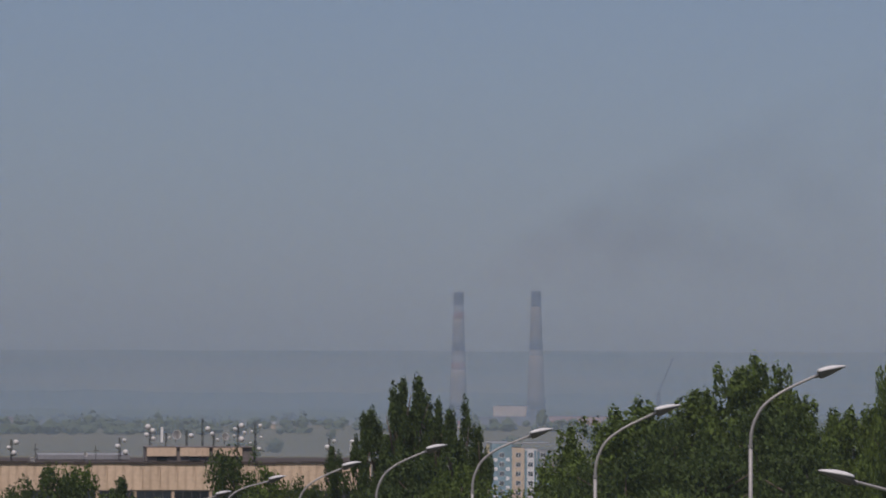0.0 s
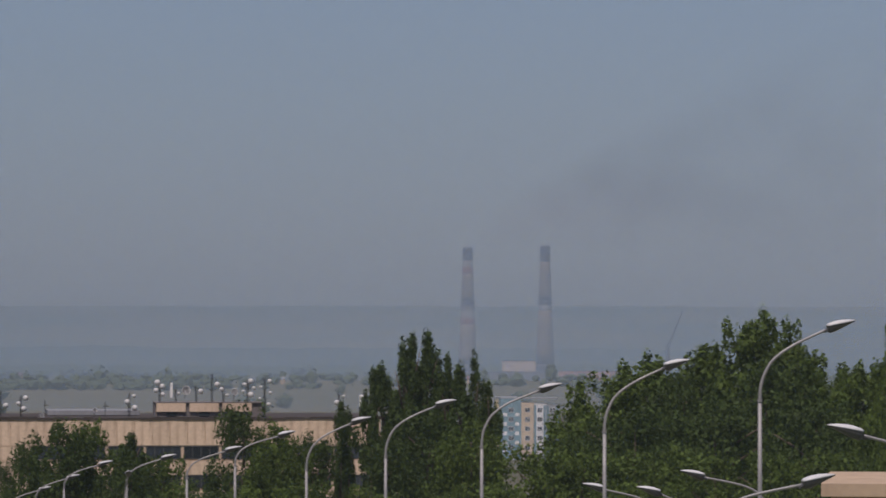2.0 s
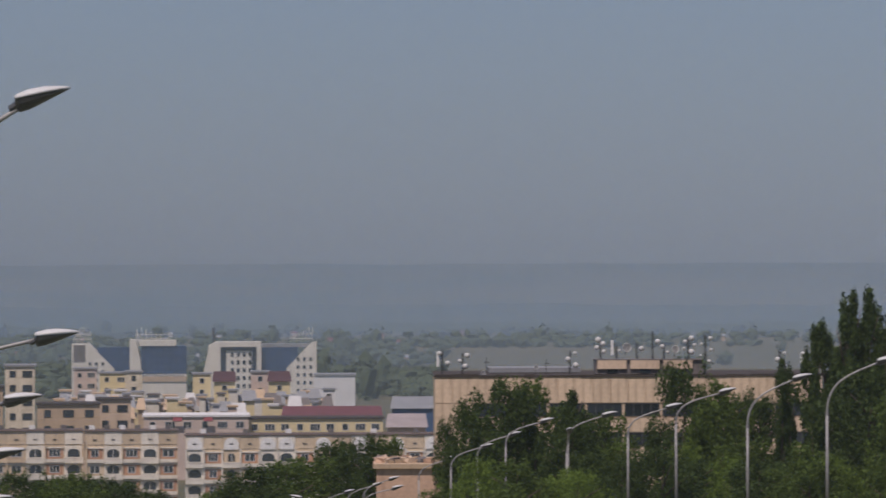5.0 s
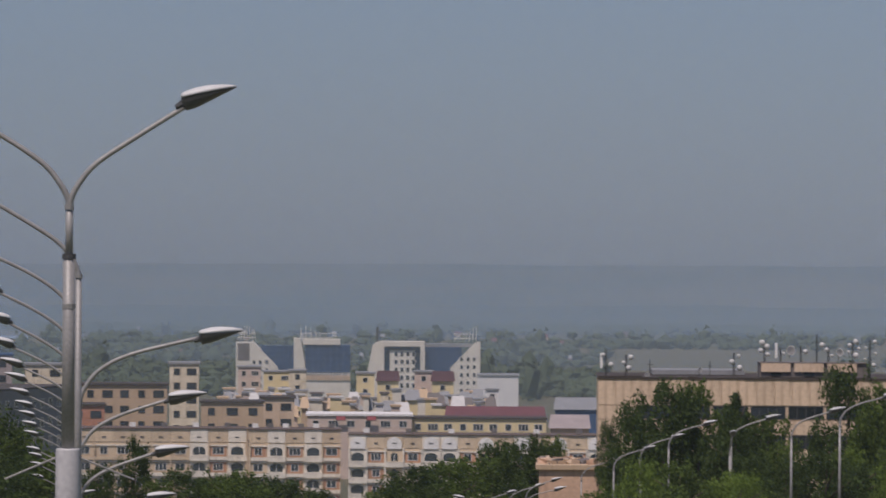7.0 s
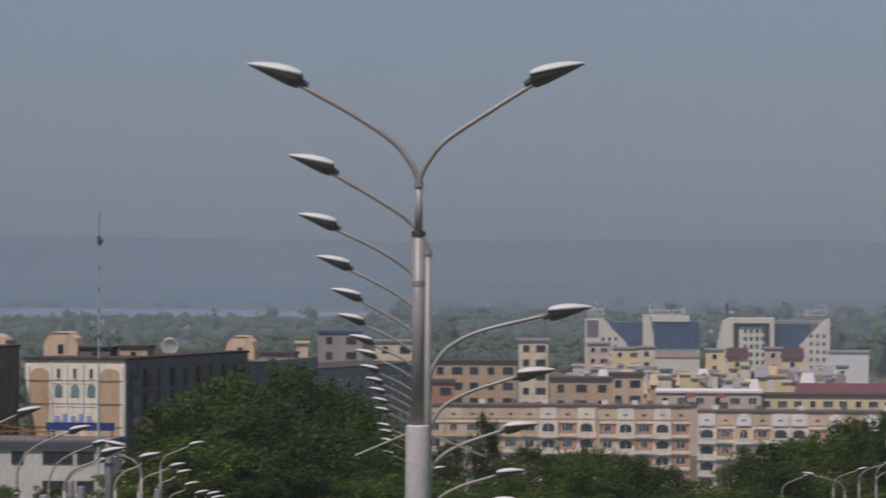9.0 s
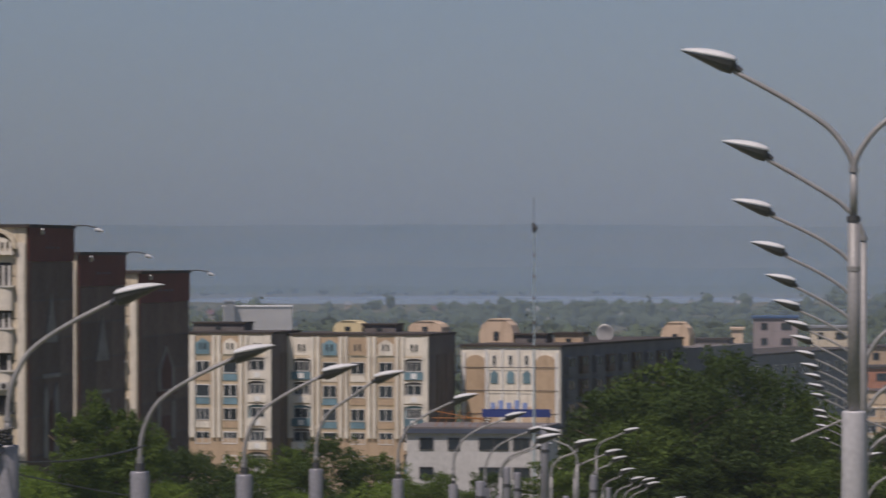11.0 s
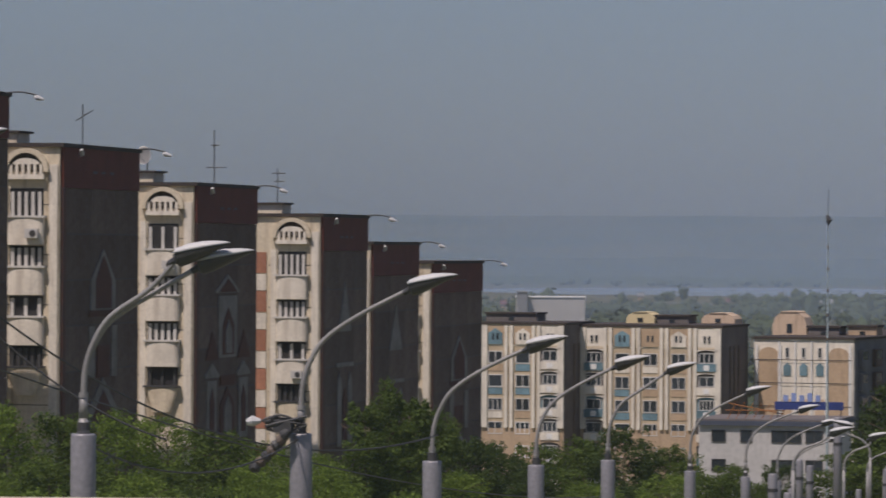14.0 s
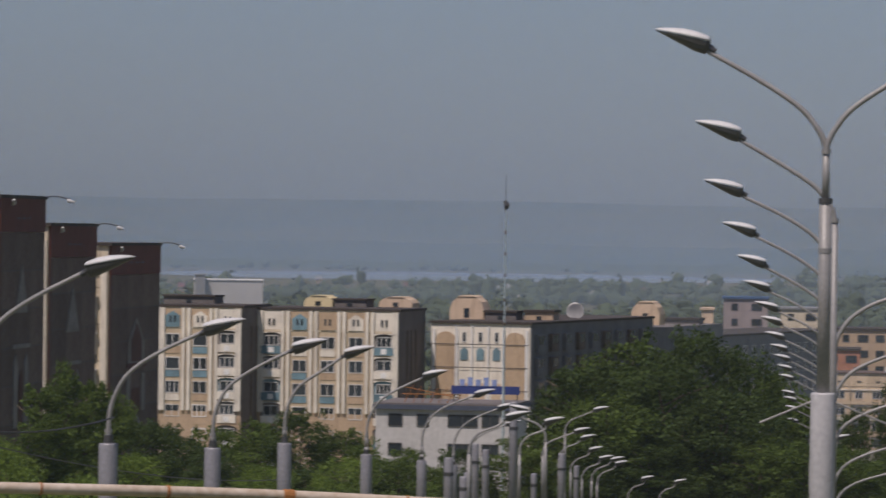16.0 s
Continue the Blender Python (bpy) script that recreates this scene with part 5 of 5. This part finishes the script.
# the row on the other road
for a, d, tip, e in ((1980, 122, 2154, 32), (1706, 136, 1861, -38), (1489, 155, 1634, -81), (1319, 172, 1446, -110), (1179, 187, 1294, -141), (1053, 206, 1161, -169), (968, 222, 1065, -196), (862, 240, 950, -210),
                     (752, 258, 838, -221), (702, 275, 780, -245), (655, 290, 730, -266), (598, 305, 668, -288), (500, 320, 565, -323), (470, 335, 535, -334), (425, 350, 485, -346), (335, 365, 390, -358)):
    street_lamp(a, d, e, ((0, 0, 0),), rise=2.2 if d < 200 else 1.5, reach=(tip - a) * d / K, group="street lamps along the wooded road")
for a, d, tip, e, q in ((2300, 100, 2092, -160, 180), (1990, 150, 1837, -239, 180), (1800, 165, 1665, -262, 180), (1880, 150, 1760, -268, 180), (1900, 105, 2120, -250, 0), (500, 300, 572, -340, 0), (445, 300, 370, -356, 180)):
    street_lamp(a, d, e, ((q, 0, 0),), rise=1.2, reach=abs(tip - a) * d / K, group="lower street lamps")
for a, d, tip, e in ((-763, 240, -686, -307), (-802, 225, -718, -345), (-773, 245, -708, -357), (-752, 255, -695, -378), (-732, 262, -677, -393), (-715, 266, -657, -395), (-705, 270, -650, -402), (-650, 285, -604, -428), (-595, 295, -547, -433),
                     (-843, 173, -763, -328), (-932, 150, -825, -319), (-797, 180, -859, -308), (-315, 240, -260, -350), (-330, 250, -286, -360)):
    street_lamp(a, d, e, ((0 if tip > a else 180, 0, 0),), rise=1.3, reach=max(1.5, min(2.6, abs(tip - a) * d / K)), group="lower street lamps")


street_lamp(860, 230, -238, ((-90, 0, 0),), rise=1.2, reach=1.9, group="lower street lamps")


def concrete_post(a, d, e, r):
    x, y = plan(a, d)
    zg = ground_z(x, y) - 0.3
    h = level(e, d) - zg
    t = thing("concrete_post", pose(x, y, zg), "plain grey concrete post among street lamps", "post", "concrete posts")
    part("shaft", tube(B(), [(0, 0, 0), (0, 0, h - 0.04), (0, 0, h)], [r * 1.05, r, r * 0.9], 14), STUB, t, smooth=True)
    part("band", cyl(B(), 0, 0, h * 0.8, h * 0.8 + 0.12, r * 1.12), IRON, t)


for a, d, e, r in ((-968, 160, -399, 0.17), (-921, 175, -374, 0.14), (-903, 180, -384, 0.14), (-854, 185, -299, 0.17), (-941, 165, -432, 0.16), (-768, 200, -389, 0.15), (-817, 190, -425, 0.12), (-742, 215, -410, 0.12)):
    concrete_post(a, d, e, r)


# ---- pipe rail ----
def pipe_rail():
    line = bend([(*plan(a, d), level(e, d)) for a, d, e in ((-2760, 38, -452), (-2360, 38.2, -455.5), (-1772, 38.8, -460.5), (-1322, 39.5, -468), (-903, 40, -483))], 6)
    t = thing("pipe_rail", Matrix(), "long horizontal pipe with flaking cream paint and rusty joints", "pipe")
    bm = tube(B(), line, 0.05, 14)
    part("pipe", bm, PIPE, t, smooth=True)
    for k, w in ((6, 0.008), (11, 0.012), (13, 0.008), (16, 0.012), (19, 0.05), (22, 0.008)):
        p = line[k]
        dx = (line[k + 1] - p).normalized()
        part("clamp", tube(B(), [p - dx * w, p + dx * w], 0.058, 14), RUST, t, "rusty clamp")
    for k in (0, 12, 24):
        p = line[k]
        part("post", tube(B(), [(p.x, p.y + 0.12, ground_z(p.x, p.y) - 0.2), (p.x, p.y + 0.12, p.z), (p.x, p.y + 0.04, p.z)], 0.03, 8), PIPE, t)


pipe_rail()


def cable_tangle():
    """Wires, insulators and an old lantern lashed to the second pole foot of the slope road."""
    x, y = plan(-1802, 73)
    z = level(-333, 73)
    t = thing("cable_tangle", pose(x, y, z), "dark tangle of wires and insulators lashed to a pole", "cable tangle")
    r = random.Random(3)
    for i in range(12):
        pts = [(r.uniform(-0.55, 0.15), -0.2 + r.uniform(-0.12, 0.12), r.uniform(0.0, 0.28)) for _ in range(4)]
        part("wire", tube(B(), bend(pts, 5), r.uniform(0.012, 0.03), 6), IRON, t)
    for i in range(7):
        part("insulator", tube(B(), [(0, 0, 0), (0, 0, 0.05), (0, 0, 0.12), (0, 0, 0.2)], [0.05, 0.1, 0.08, 0.03], 10), SHUTTER_GREY if i % 2 else IRON, t, at=pose(-0.25 - 0.08 * i, -0.24, -0.05 - 0.09 * i, 30, 50, 20 * i))
    part("junction_box", box(B(), -0.4, -0.1, -0.3, -0.19, 0.02, 0.2), IRON, t)
    part("lantern", tube(B(), [(-0.85, -0.2, 0.18), (-0.75, -0.2, 0.2), (-0.62, -0.2, 0.2)], [0.05, 0.09, 0.03], 8), LAMP_TOP, t, "small pale lantern")
    part("bracket", tube(B(), bend([(0.0, -0.19, 0.2), (-0.3, -0.2, 0.3), (-0.62, -0.2, 0.2)], 4), 0.02, 6), IRON, t)


cable_tangle()


# ---- loose hanging cables ----
def cable(p0, p1, sag, r, label):
    a, b = Vector(p0), Vector(p1)
    pts = [a.lerp(b, i / 20) - Vector((0, 0, sag * 4 * (i / 20) * (1 - i / 20))) for i in range(21)]
    tagged(new("cable", mesh_of("cable", tube(B(), pts, r, 5), IRON, True)), label, "cable", "overhead cables")


def spot(a, d, e):
    return (*plan(a, d), level(e, d))


cable(spot(-2700, 60, -90), spot(-1250, 150, -440), 0.9, 0.016, "thin black overhead cable across the slope")
cable(spot(-2386, 70, -90), spot(-1560, 86, -335), 1.1, 0.017, "black overhead cable slung between lamp poles")
cable(spot(-2386, 66, -116), spot(-2040, 66, -345), 0.25, 0.016, "black service cable dropping to the slope")
cable(spot(-2186, 64, -350), spot(-1802, 73, -340), 0.5, 0.014, "slack black cable between lamp poles")
cable(spot(-1830, 352, 118), spot(-1000, 560, -30), 4, 0.005, "thin overhead wire from a rooftop")


# ---- trees ----
def leaf_crown(name, seed, blobs, leaves, size, mat, up=0.3):
    """A crown of small bent leaf sprays scattered in the shells of many overlapping clumps."""
    rnd = np.random.RandomState(seed)
    b = np.array(blobs)
    wgt = b[:, 3] * b[:, 4]
    pick = rnd.choice(len(b), leaves, p=wgt / wgt.sum())
    v = rnd.normal(size=(leaves, 3))
    v /= np.linalg.norm(v, axis=1)[:, None]
    rad = rnd.uniform(0.3, 1.25, leaves) ** 0.7
    c = b[pick, :3] + v * np.stack([b[pick, 3], b[pick, 3], b[pick, 4]], 1) * rad[:, None]
    n = v * 0.5 + rnd.normal(size=(leaves, 3)) * 0.6 + np.array([0, 0, up])
    n /= np.linalg.norm(n, axis=1)[:, None]
    t = np.cross(n, rnd.normal(size=(leaves, 3)))
    t /= np.linalg.norm(t, axis=1)[:, None]
    w = np.cross(n, t)
    s = size * rnd.uniform(0.55, 1.4, leaves)[:, None]
    p0 = c - t * s
    p2, p3 = c + t * s * 0.45 + w * s * 0.7 + n * s * 0.15, c + t * s * 0.45 - w * s * 0.7 + n * s * 0.15
    verts = np.stack([p0, p3, p2], 1).reshape(-1, 3)
    me = bpy.data.meshes.new(name)
    faces = np.arange(leaves * 3).reshape(-1, 3)
    me.from_pydata(verts.tolist(), [], faces.tolist())
    me.materials.append(mat)
    return me


def broad_blobs(rnd, h, w):
    """Clumps on limbs: a full round outline with uneven lobes and a few thin sprigs that stand out at the top."""
    out = []
    for i in range(70):
        q, f = rnd.uniform(0, 2 * math.pi), rnd.uniform(0.12, 0.93)
        env = math.sqrt(max(0.05, 1 - ((f - 0.48) / 0.52) ** 2))
        rr = w / 2 * env * rnd.uniform(0.35, 0.9)
        s = w * rnd.uniform(0.05, 0.15)
        out.append((rr * math.cos(q), rr * math.sin(q), h * f, s, s * rnd.uniform(0.55, 0.9)))
    for i in range(9):
        q, rr = rnd.uniform(0, 6.28), w * rnd.uniform(0, 0.26)
        out.append((rr * math.cos(q), rr * math.sin(q), h * rnd.uniform(0.88, 0.99), w * 0.045, h * 0.05))
    out.append((0, 0, h * 0.5, w * 0.3, h * 0.3))
    return out


def poplar_blobs(rnd, h, w):
    out = []
    for i in range(44):
        f = rnd.uniform(0.06, 0.95)
        q = rnd.uniform(0, 2 * math.pi)
        env = w / 2 * min(1.0, (1 - f) * 3.2 + 0.42, 0.6 + f)
        rr = env * rnd.uniform(0.1, 0.85)
        out.append((rr * math.cos(q), rr * math.sin(q), h * f, w * rnd.uniform(0.08, 0.16), h * rnd.uniform(0.035, 0.075)))
    return out


TREES = {}


def tree_master(kind, k):
    """Unit trees 10 m high; kind sets habit and leaf colour."""
    key = (kind, k)
    if key in TREES:
        return TREES[key]
    rnd = random.Random(hash_seed(kind) + k * 31)
    h = 10.0
    w = {"poplar": 2.6, "broad": 9.0, "tall": 5.5, "bush": 11.0, "dark": 9.0}[kind]
    blobs = poplar_blobs(rnd, h, w) if kind == "poplar" else broad_blobs(rnd, h, w)
    mat = {"poplar": LEAF_DARK, "broad": LEAF, "tall": LEAF, "bush": LEAF_LIGHT, "dark": LEAF_DARK}[kind]
    crown = leaf_crown("crown", hash_seed(kind) + k, blobs, {"poplar": 11000, "broad": 13500, "tall": 13500, "bush": 13500, "dark": 13500}[kind], {"poplar": 0.10, "broad": 0.14, "tall": 0.12, "bush": 0.14, "dark": 0.14}[kind], mat)
    bm = tube(B(), bend([(0, 0, 0), (rnd.uniform(-.1, .1), rnd.uniform(-.1, .1), 3), (rnd.uniform(-.3, .3), rnd.uniform(-.3, .3), 6), (0, 0, 9)], 3), [0.2 - 0.018 * i for i in range(10)], 7)
    for i in range(7):
        z = 2.2 + i * 0.85
        q = rnd.uniform(0, 6.28)
        r = w * 0.33
        tube(bm, [(0, 0, z), (r * 0.5 * math.cos(q), r * 0.5 * math.sin(q), z + 0.9), (r * math.cos(q), r * math.sin(q), z + 1.5)], [0.09, 0.06, 0.02], 5)
    TREES[key] = (crown, mesh_of("trunk", bm, BARK, True))
    return TREES[key]


def hash_seed(s):
    return sum(ord(c) * (i + 3) for i, c in enumerate(s)) % 9973


TREE_LABEL = {"poplar": "slender dark green poplar", "broad": "broad leafy green tree", "tall": "tall leafy green tree", "bush": "light green bushy tree", "dark": "dense dark green tree"}


def tree(a, d, e_top, wpx, kind, k=0):
    x, y = plan(a, d)
    zg = ground_z(x, y) - 0.2
    h = level(e_top, d) - zg
    w = {"poplar": 2.6, "broad": 9.0, "tall": 5.5, "bush": 11.0, "dark": 9.0}[kind]
    crown, trunk = tree_master(kind, k)
    sx = wpx * d / K / w * {"poplar": 1.15, "tall": 1.6, "broad": 1.3, "dark": 1.3, "bush": 1.1}[kind]
    t = thing("tree", pose(x, y, zg, 0, 0, (a * 37) % 360), TREE_LABEL[kind], "tree", "trees on the slope")
    m = Matrix.Diagonal((sx, sx, h / 10, 1))
    part("crown", crown, None, t, at=m)
    part("trunk", trunk, None, t, at=m)
    return t


PLACED = [  # bearing, range, top, width, kind
    (1294, 300, -24, 46, "poplar"), (1316, 306, -36, 52, "poplar"), (1350, 300, 2, 56, "poplar"), (1368, 302, 42, 54, "poplar"), (1390, 303, 24, 54, "poplar"), (1409, 306, -14, 58, "poplar"), (1428, 300, 2, 46, "poplar"), (1453, 298, -36, 54, "poplar"), (1478, 302, -22, 42, "poplar"), (1503, 300, -50, 50, "poplar"),
    (1240, 292, -103, 36, "poplar"), (1252, 296, -120, 40, "poplar"),
    (1400, 285, -130, 180, "dark"), (1470, 275, -150, 150, "broad"), (1330, 280, -170, 130, "dark"),
    (700, 300, -190, 110, "dark"), (745, 296, -148, 150, "dark"), (802, 300, -152, 125, "broad"), (872, 305, -146, 66, "poplar"), (870, 290, -195, 120, "dark"), (930, 300, -210, 120, "broad"), (1070, 300, -128, 130, "dark"), (1132, 296, -156, 110, "broad"), (1190, 300, -166, 110, "dark"),
    (650, 320, -225, 60, "dark"), (480, 480, -256, 110, "dark"), (545, 485, -252, 90, "broad"), (400, 400, -290, 150, "broad"), (330, 390, -312, 120, "dark"), (250, 400, -345, 150, "broad"),
    (-98, 415, -312, 120, "dark"), (-20, 412, -314, 120, "broad"), (62, 415, -320, 120, "dark"), (120, 420, -346, 110, "dark"), (300, 380, -300, 130, "dark"), (365, 385, -294, 130, "broad"), (445, 470, -266, 110, "dark"), (520, 478, -248, 100, "dark"),
    (-50, 430, -318, 110, "dark"), (20, 430, -322, 110, "dark"), (-190, 420, -252, 60, "dark"), (-150, 400, -330, 100, "broad"), (100, 430, -350, 110, "dark"), (-255, 420, -300, 80, "dark"), (180, 420, -368, 120, "broad"),
    (-560, 322, -172, 200, "dark"), (-645, 326, -190, 200, "broad"), (-730, 322, -226, 170, "dark"), (-470, 325, -205, 170, "dark"), (-400, 330, -240, 140, "broad"), (-350, 335, -278, 110, "dark"), (-600, 308, -235, 230, "dark"), (-690, 305, -285, 200, "broad"), (-480, 308, -270, 200, "dark"), (-790, 325, -288, 90, "dark"),
    (1660, 250, -95, 110, "tall"), (1716, 245, -75, 130, "tall"), (1781, 250, -42, 150, "tall"), (1850, 240, -60, 150, "dark"), (1905, 250, -22, 130, "tall"), (1965, 246, 33, 130, "tall"), (2024, 250, 16, 120, "tall"), (2060, 246, -30, 120, "tall"), (1990, 235, -50, 200, "dark"), (2110, 260, -75, 120, "broad"), (2160, 262, -52, 110, "tall"), (2205, 262, -50, 100, "tall"), (1760, 225, -120, 200, "dark"), (1900, 215, -110, 220, "dark"), (2080, 220, -120, 200, "dark"),
    (2256, 190, 90, 100, "tall"), (2300, 192, 158, 130, "tall"), (2240, 186, 20, 110, "broad"), (2270, 185, 10, 130, "dark"), (2296, 188, 150, 120, "dark"), (2275, 189, 110, 80, "dark"), (2350, 195, 180, 140, "tall"), (1690, 235, -160, 130, "dark"), (1640, 240, -180, 90, "dark"),
    (-1648, 190, -243, 70, "tall"), (-1610, 195, -275, 90, "tall"), (-1690, 185, -285, 80, "tall"), (-1560, 200, -290, 90, "broad"), (-1500, 220, -335, 130, "dark"), (-1226, 260, -322, 130, "dark"), (-1300, 265, -340, 120, "broad"), (-1380, 250, -352, 130, "broad"), (-1450, 240, -352, 120, "dark"), (-1150, 270, -352, 110, "broad"), (-1040, 300, -385, 110, "broad"), (-960, 310, -385, 90, "dark"), (-2130, 200, -296, 160, "bush"), (-2040, 205, -306, 160, "bush"), (-1950, 200, -330, 160, "broad"), (-1860, 200, -352, 150, "bush"), (-1770, 195, -370, 130, "bush"),
    (-2230, 200, -300, 160, "broad"), (-2330, 195, -285, 180, "bush"), (-2430, 195, -300, 180, "broad"), (-2540, 190, -310, 180, "bush"),
]
for i, (a, d, e, w, kind) in enumerate(PLACED):
    tree(a, d, e, w, kind, i % 3)
rnd = random.Random(9)


def fill(a0, a1, step, d0, d1, e_top, width, kinds):
    a = a0
    while a < a1:
        tree(a + rnd.uniform(-0.3, 0.3) * step, rnd.uniform(d0, d1), e_top + rnd.uniform(-22, 8), width * rnd.uniform(0.8, 1.25), rnd.choice(kinds), rnd.randrange(3))
        a += step


fill(-2600, -1700, 85, 130, 170, -385, 170, ("bush", "broad", "bush"))
fill(-2600, -1500, 80, 95, 115, -435, 170, ("bush", "bush", "broad"))
fill(-1700, -1000, 80, 190, 240, -400, 130, ("broad", "dark", "bush"))
fill(-1500, -1000, 70, 178, 200, -450, 150, ("broad", "bush"))
fill(-860, -250, 75, 302, 318, -350, 140, ("dark", "broad"))
fill(-300, 640, 75, 330, 400, -390, 130, ("broad", "dark"))
fill(700, 1650, 115, 285, 315, -255, 120, ("broad", "dark", "bush"))
fill(712, 900, 62, 196, 214, -296, 120, ("broad", "bush", "dark"))
fill(690, 1000, 80, 300, 330, -310, 150, ("bush", "broad", "bush"))
fill(900, 1560, 62, 232, 280, -268, 120, ("broad", "bush", "broad", "dark"))
fill(1600, 2350, 80, 190, 220, -200, 160, ("broad", "dark", "broad"))


def far_woods():
    """Woods and hedges on the plain: crowns of loose leaf masses, gathered in belts."""
    r = np.random.RandomState(4)
    pos = []
    while len(pos) < 7800:
        a, d = r.uniform(-2700, 2900), 820 * math.exp(r.uniform(0, 1) * math.log(4400 / 820))
        if noise.noise(Vector((a * 0.0011, d * 0.006, 3))) < -0.02:
            continue
        if (d < 1560 and -420 < a < 640) or (3250 < d < 4300 and -1550 < a < -350) or (d < 3150 and 640 < a < 1700 and r.uniform() < 0.985):
            continue
        x, y = plan(a, d)
        h = r.uniform(3.5, 9) * (1.7 if r.uniform() < 0.07 else 1)
        pos.append((x, y, ground_z(x, y), h, r.uniform(2.0, 4.6) * (1 + d / 5000)))
    p = np.array(pos)
    # one lumpy rounded crown a tree, with loose sprays round it
    ball = bmesh.new()
    bmesh.ops.create_icosphere(ball, subdivisions=1, radius=1.0)
    bv = np.array([q.co[:] for q in ball.verts])
    bf = np.array([[q.index for q in f.verts] for f in ball.faces])
    ball.free()
    size = np.stack([p[:, 4], p[:, 4], p[:, 3] * 0.52], 1)[:, None, :]
    mid = p[:, None, :3] + np.array([0, 0, 0.46]) * p[:, None, 3:4]
    body = (mid + bv[None] * size * r.uniform(0.6, 1.15, (len(p), len(bv), 1))).reshape(-1, 3)
    bodyf = (bf[None] + (np.arange(len(p)) * len(bv))[:, None, None]).reshape(-1, 3)
    k = 16
    v = r.normal(size=(len(p), k, 3))
    v /= np.linalg.norm(v, axis=2)[..., None]
    c = (mid + v * r.uniform(0.95, 1.15, (len(p), k, 1)) * size).reshape(-1, 3)
    s = (np.repeat(p[:, 3] * 0.13, k) * r.uniform(0.6, 1.3, len(c)))[:, None]
    t = r.normal(size=c.shape)
    t /= np.linalg.norm(t, axis=1)[:, None]
    w = np.cross(t, r.normal(size=c.shape))
    w /= np.linalg.norm(w, axis=1)[:, None]
    sprays = np.stack([c - t * s, c + t * s * 0.5 + w * s * 0.8, c + t * s * 0.5 - w * s * 0.8], 1).reshape(-1, 3)
    faces = np.concatenate([bodyf, np.arange(len(sprays)).reshape(-1, 3) + len(body)])
    me = bpy.data.meshes.new("far_woods")
    me.from_pydata(np.concatenate([body, sprays]).tolist(), [], faces.tolist())
    me.materials.append(WOOD_FAR)
    tagged(new("far_woods", me), "hazy woods and hedges on the plain", "woods", kind="stuff")


far_woods()
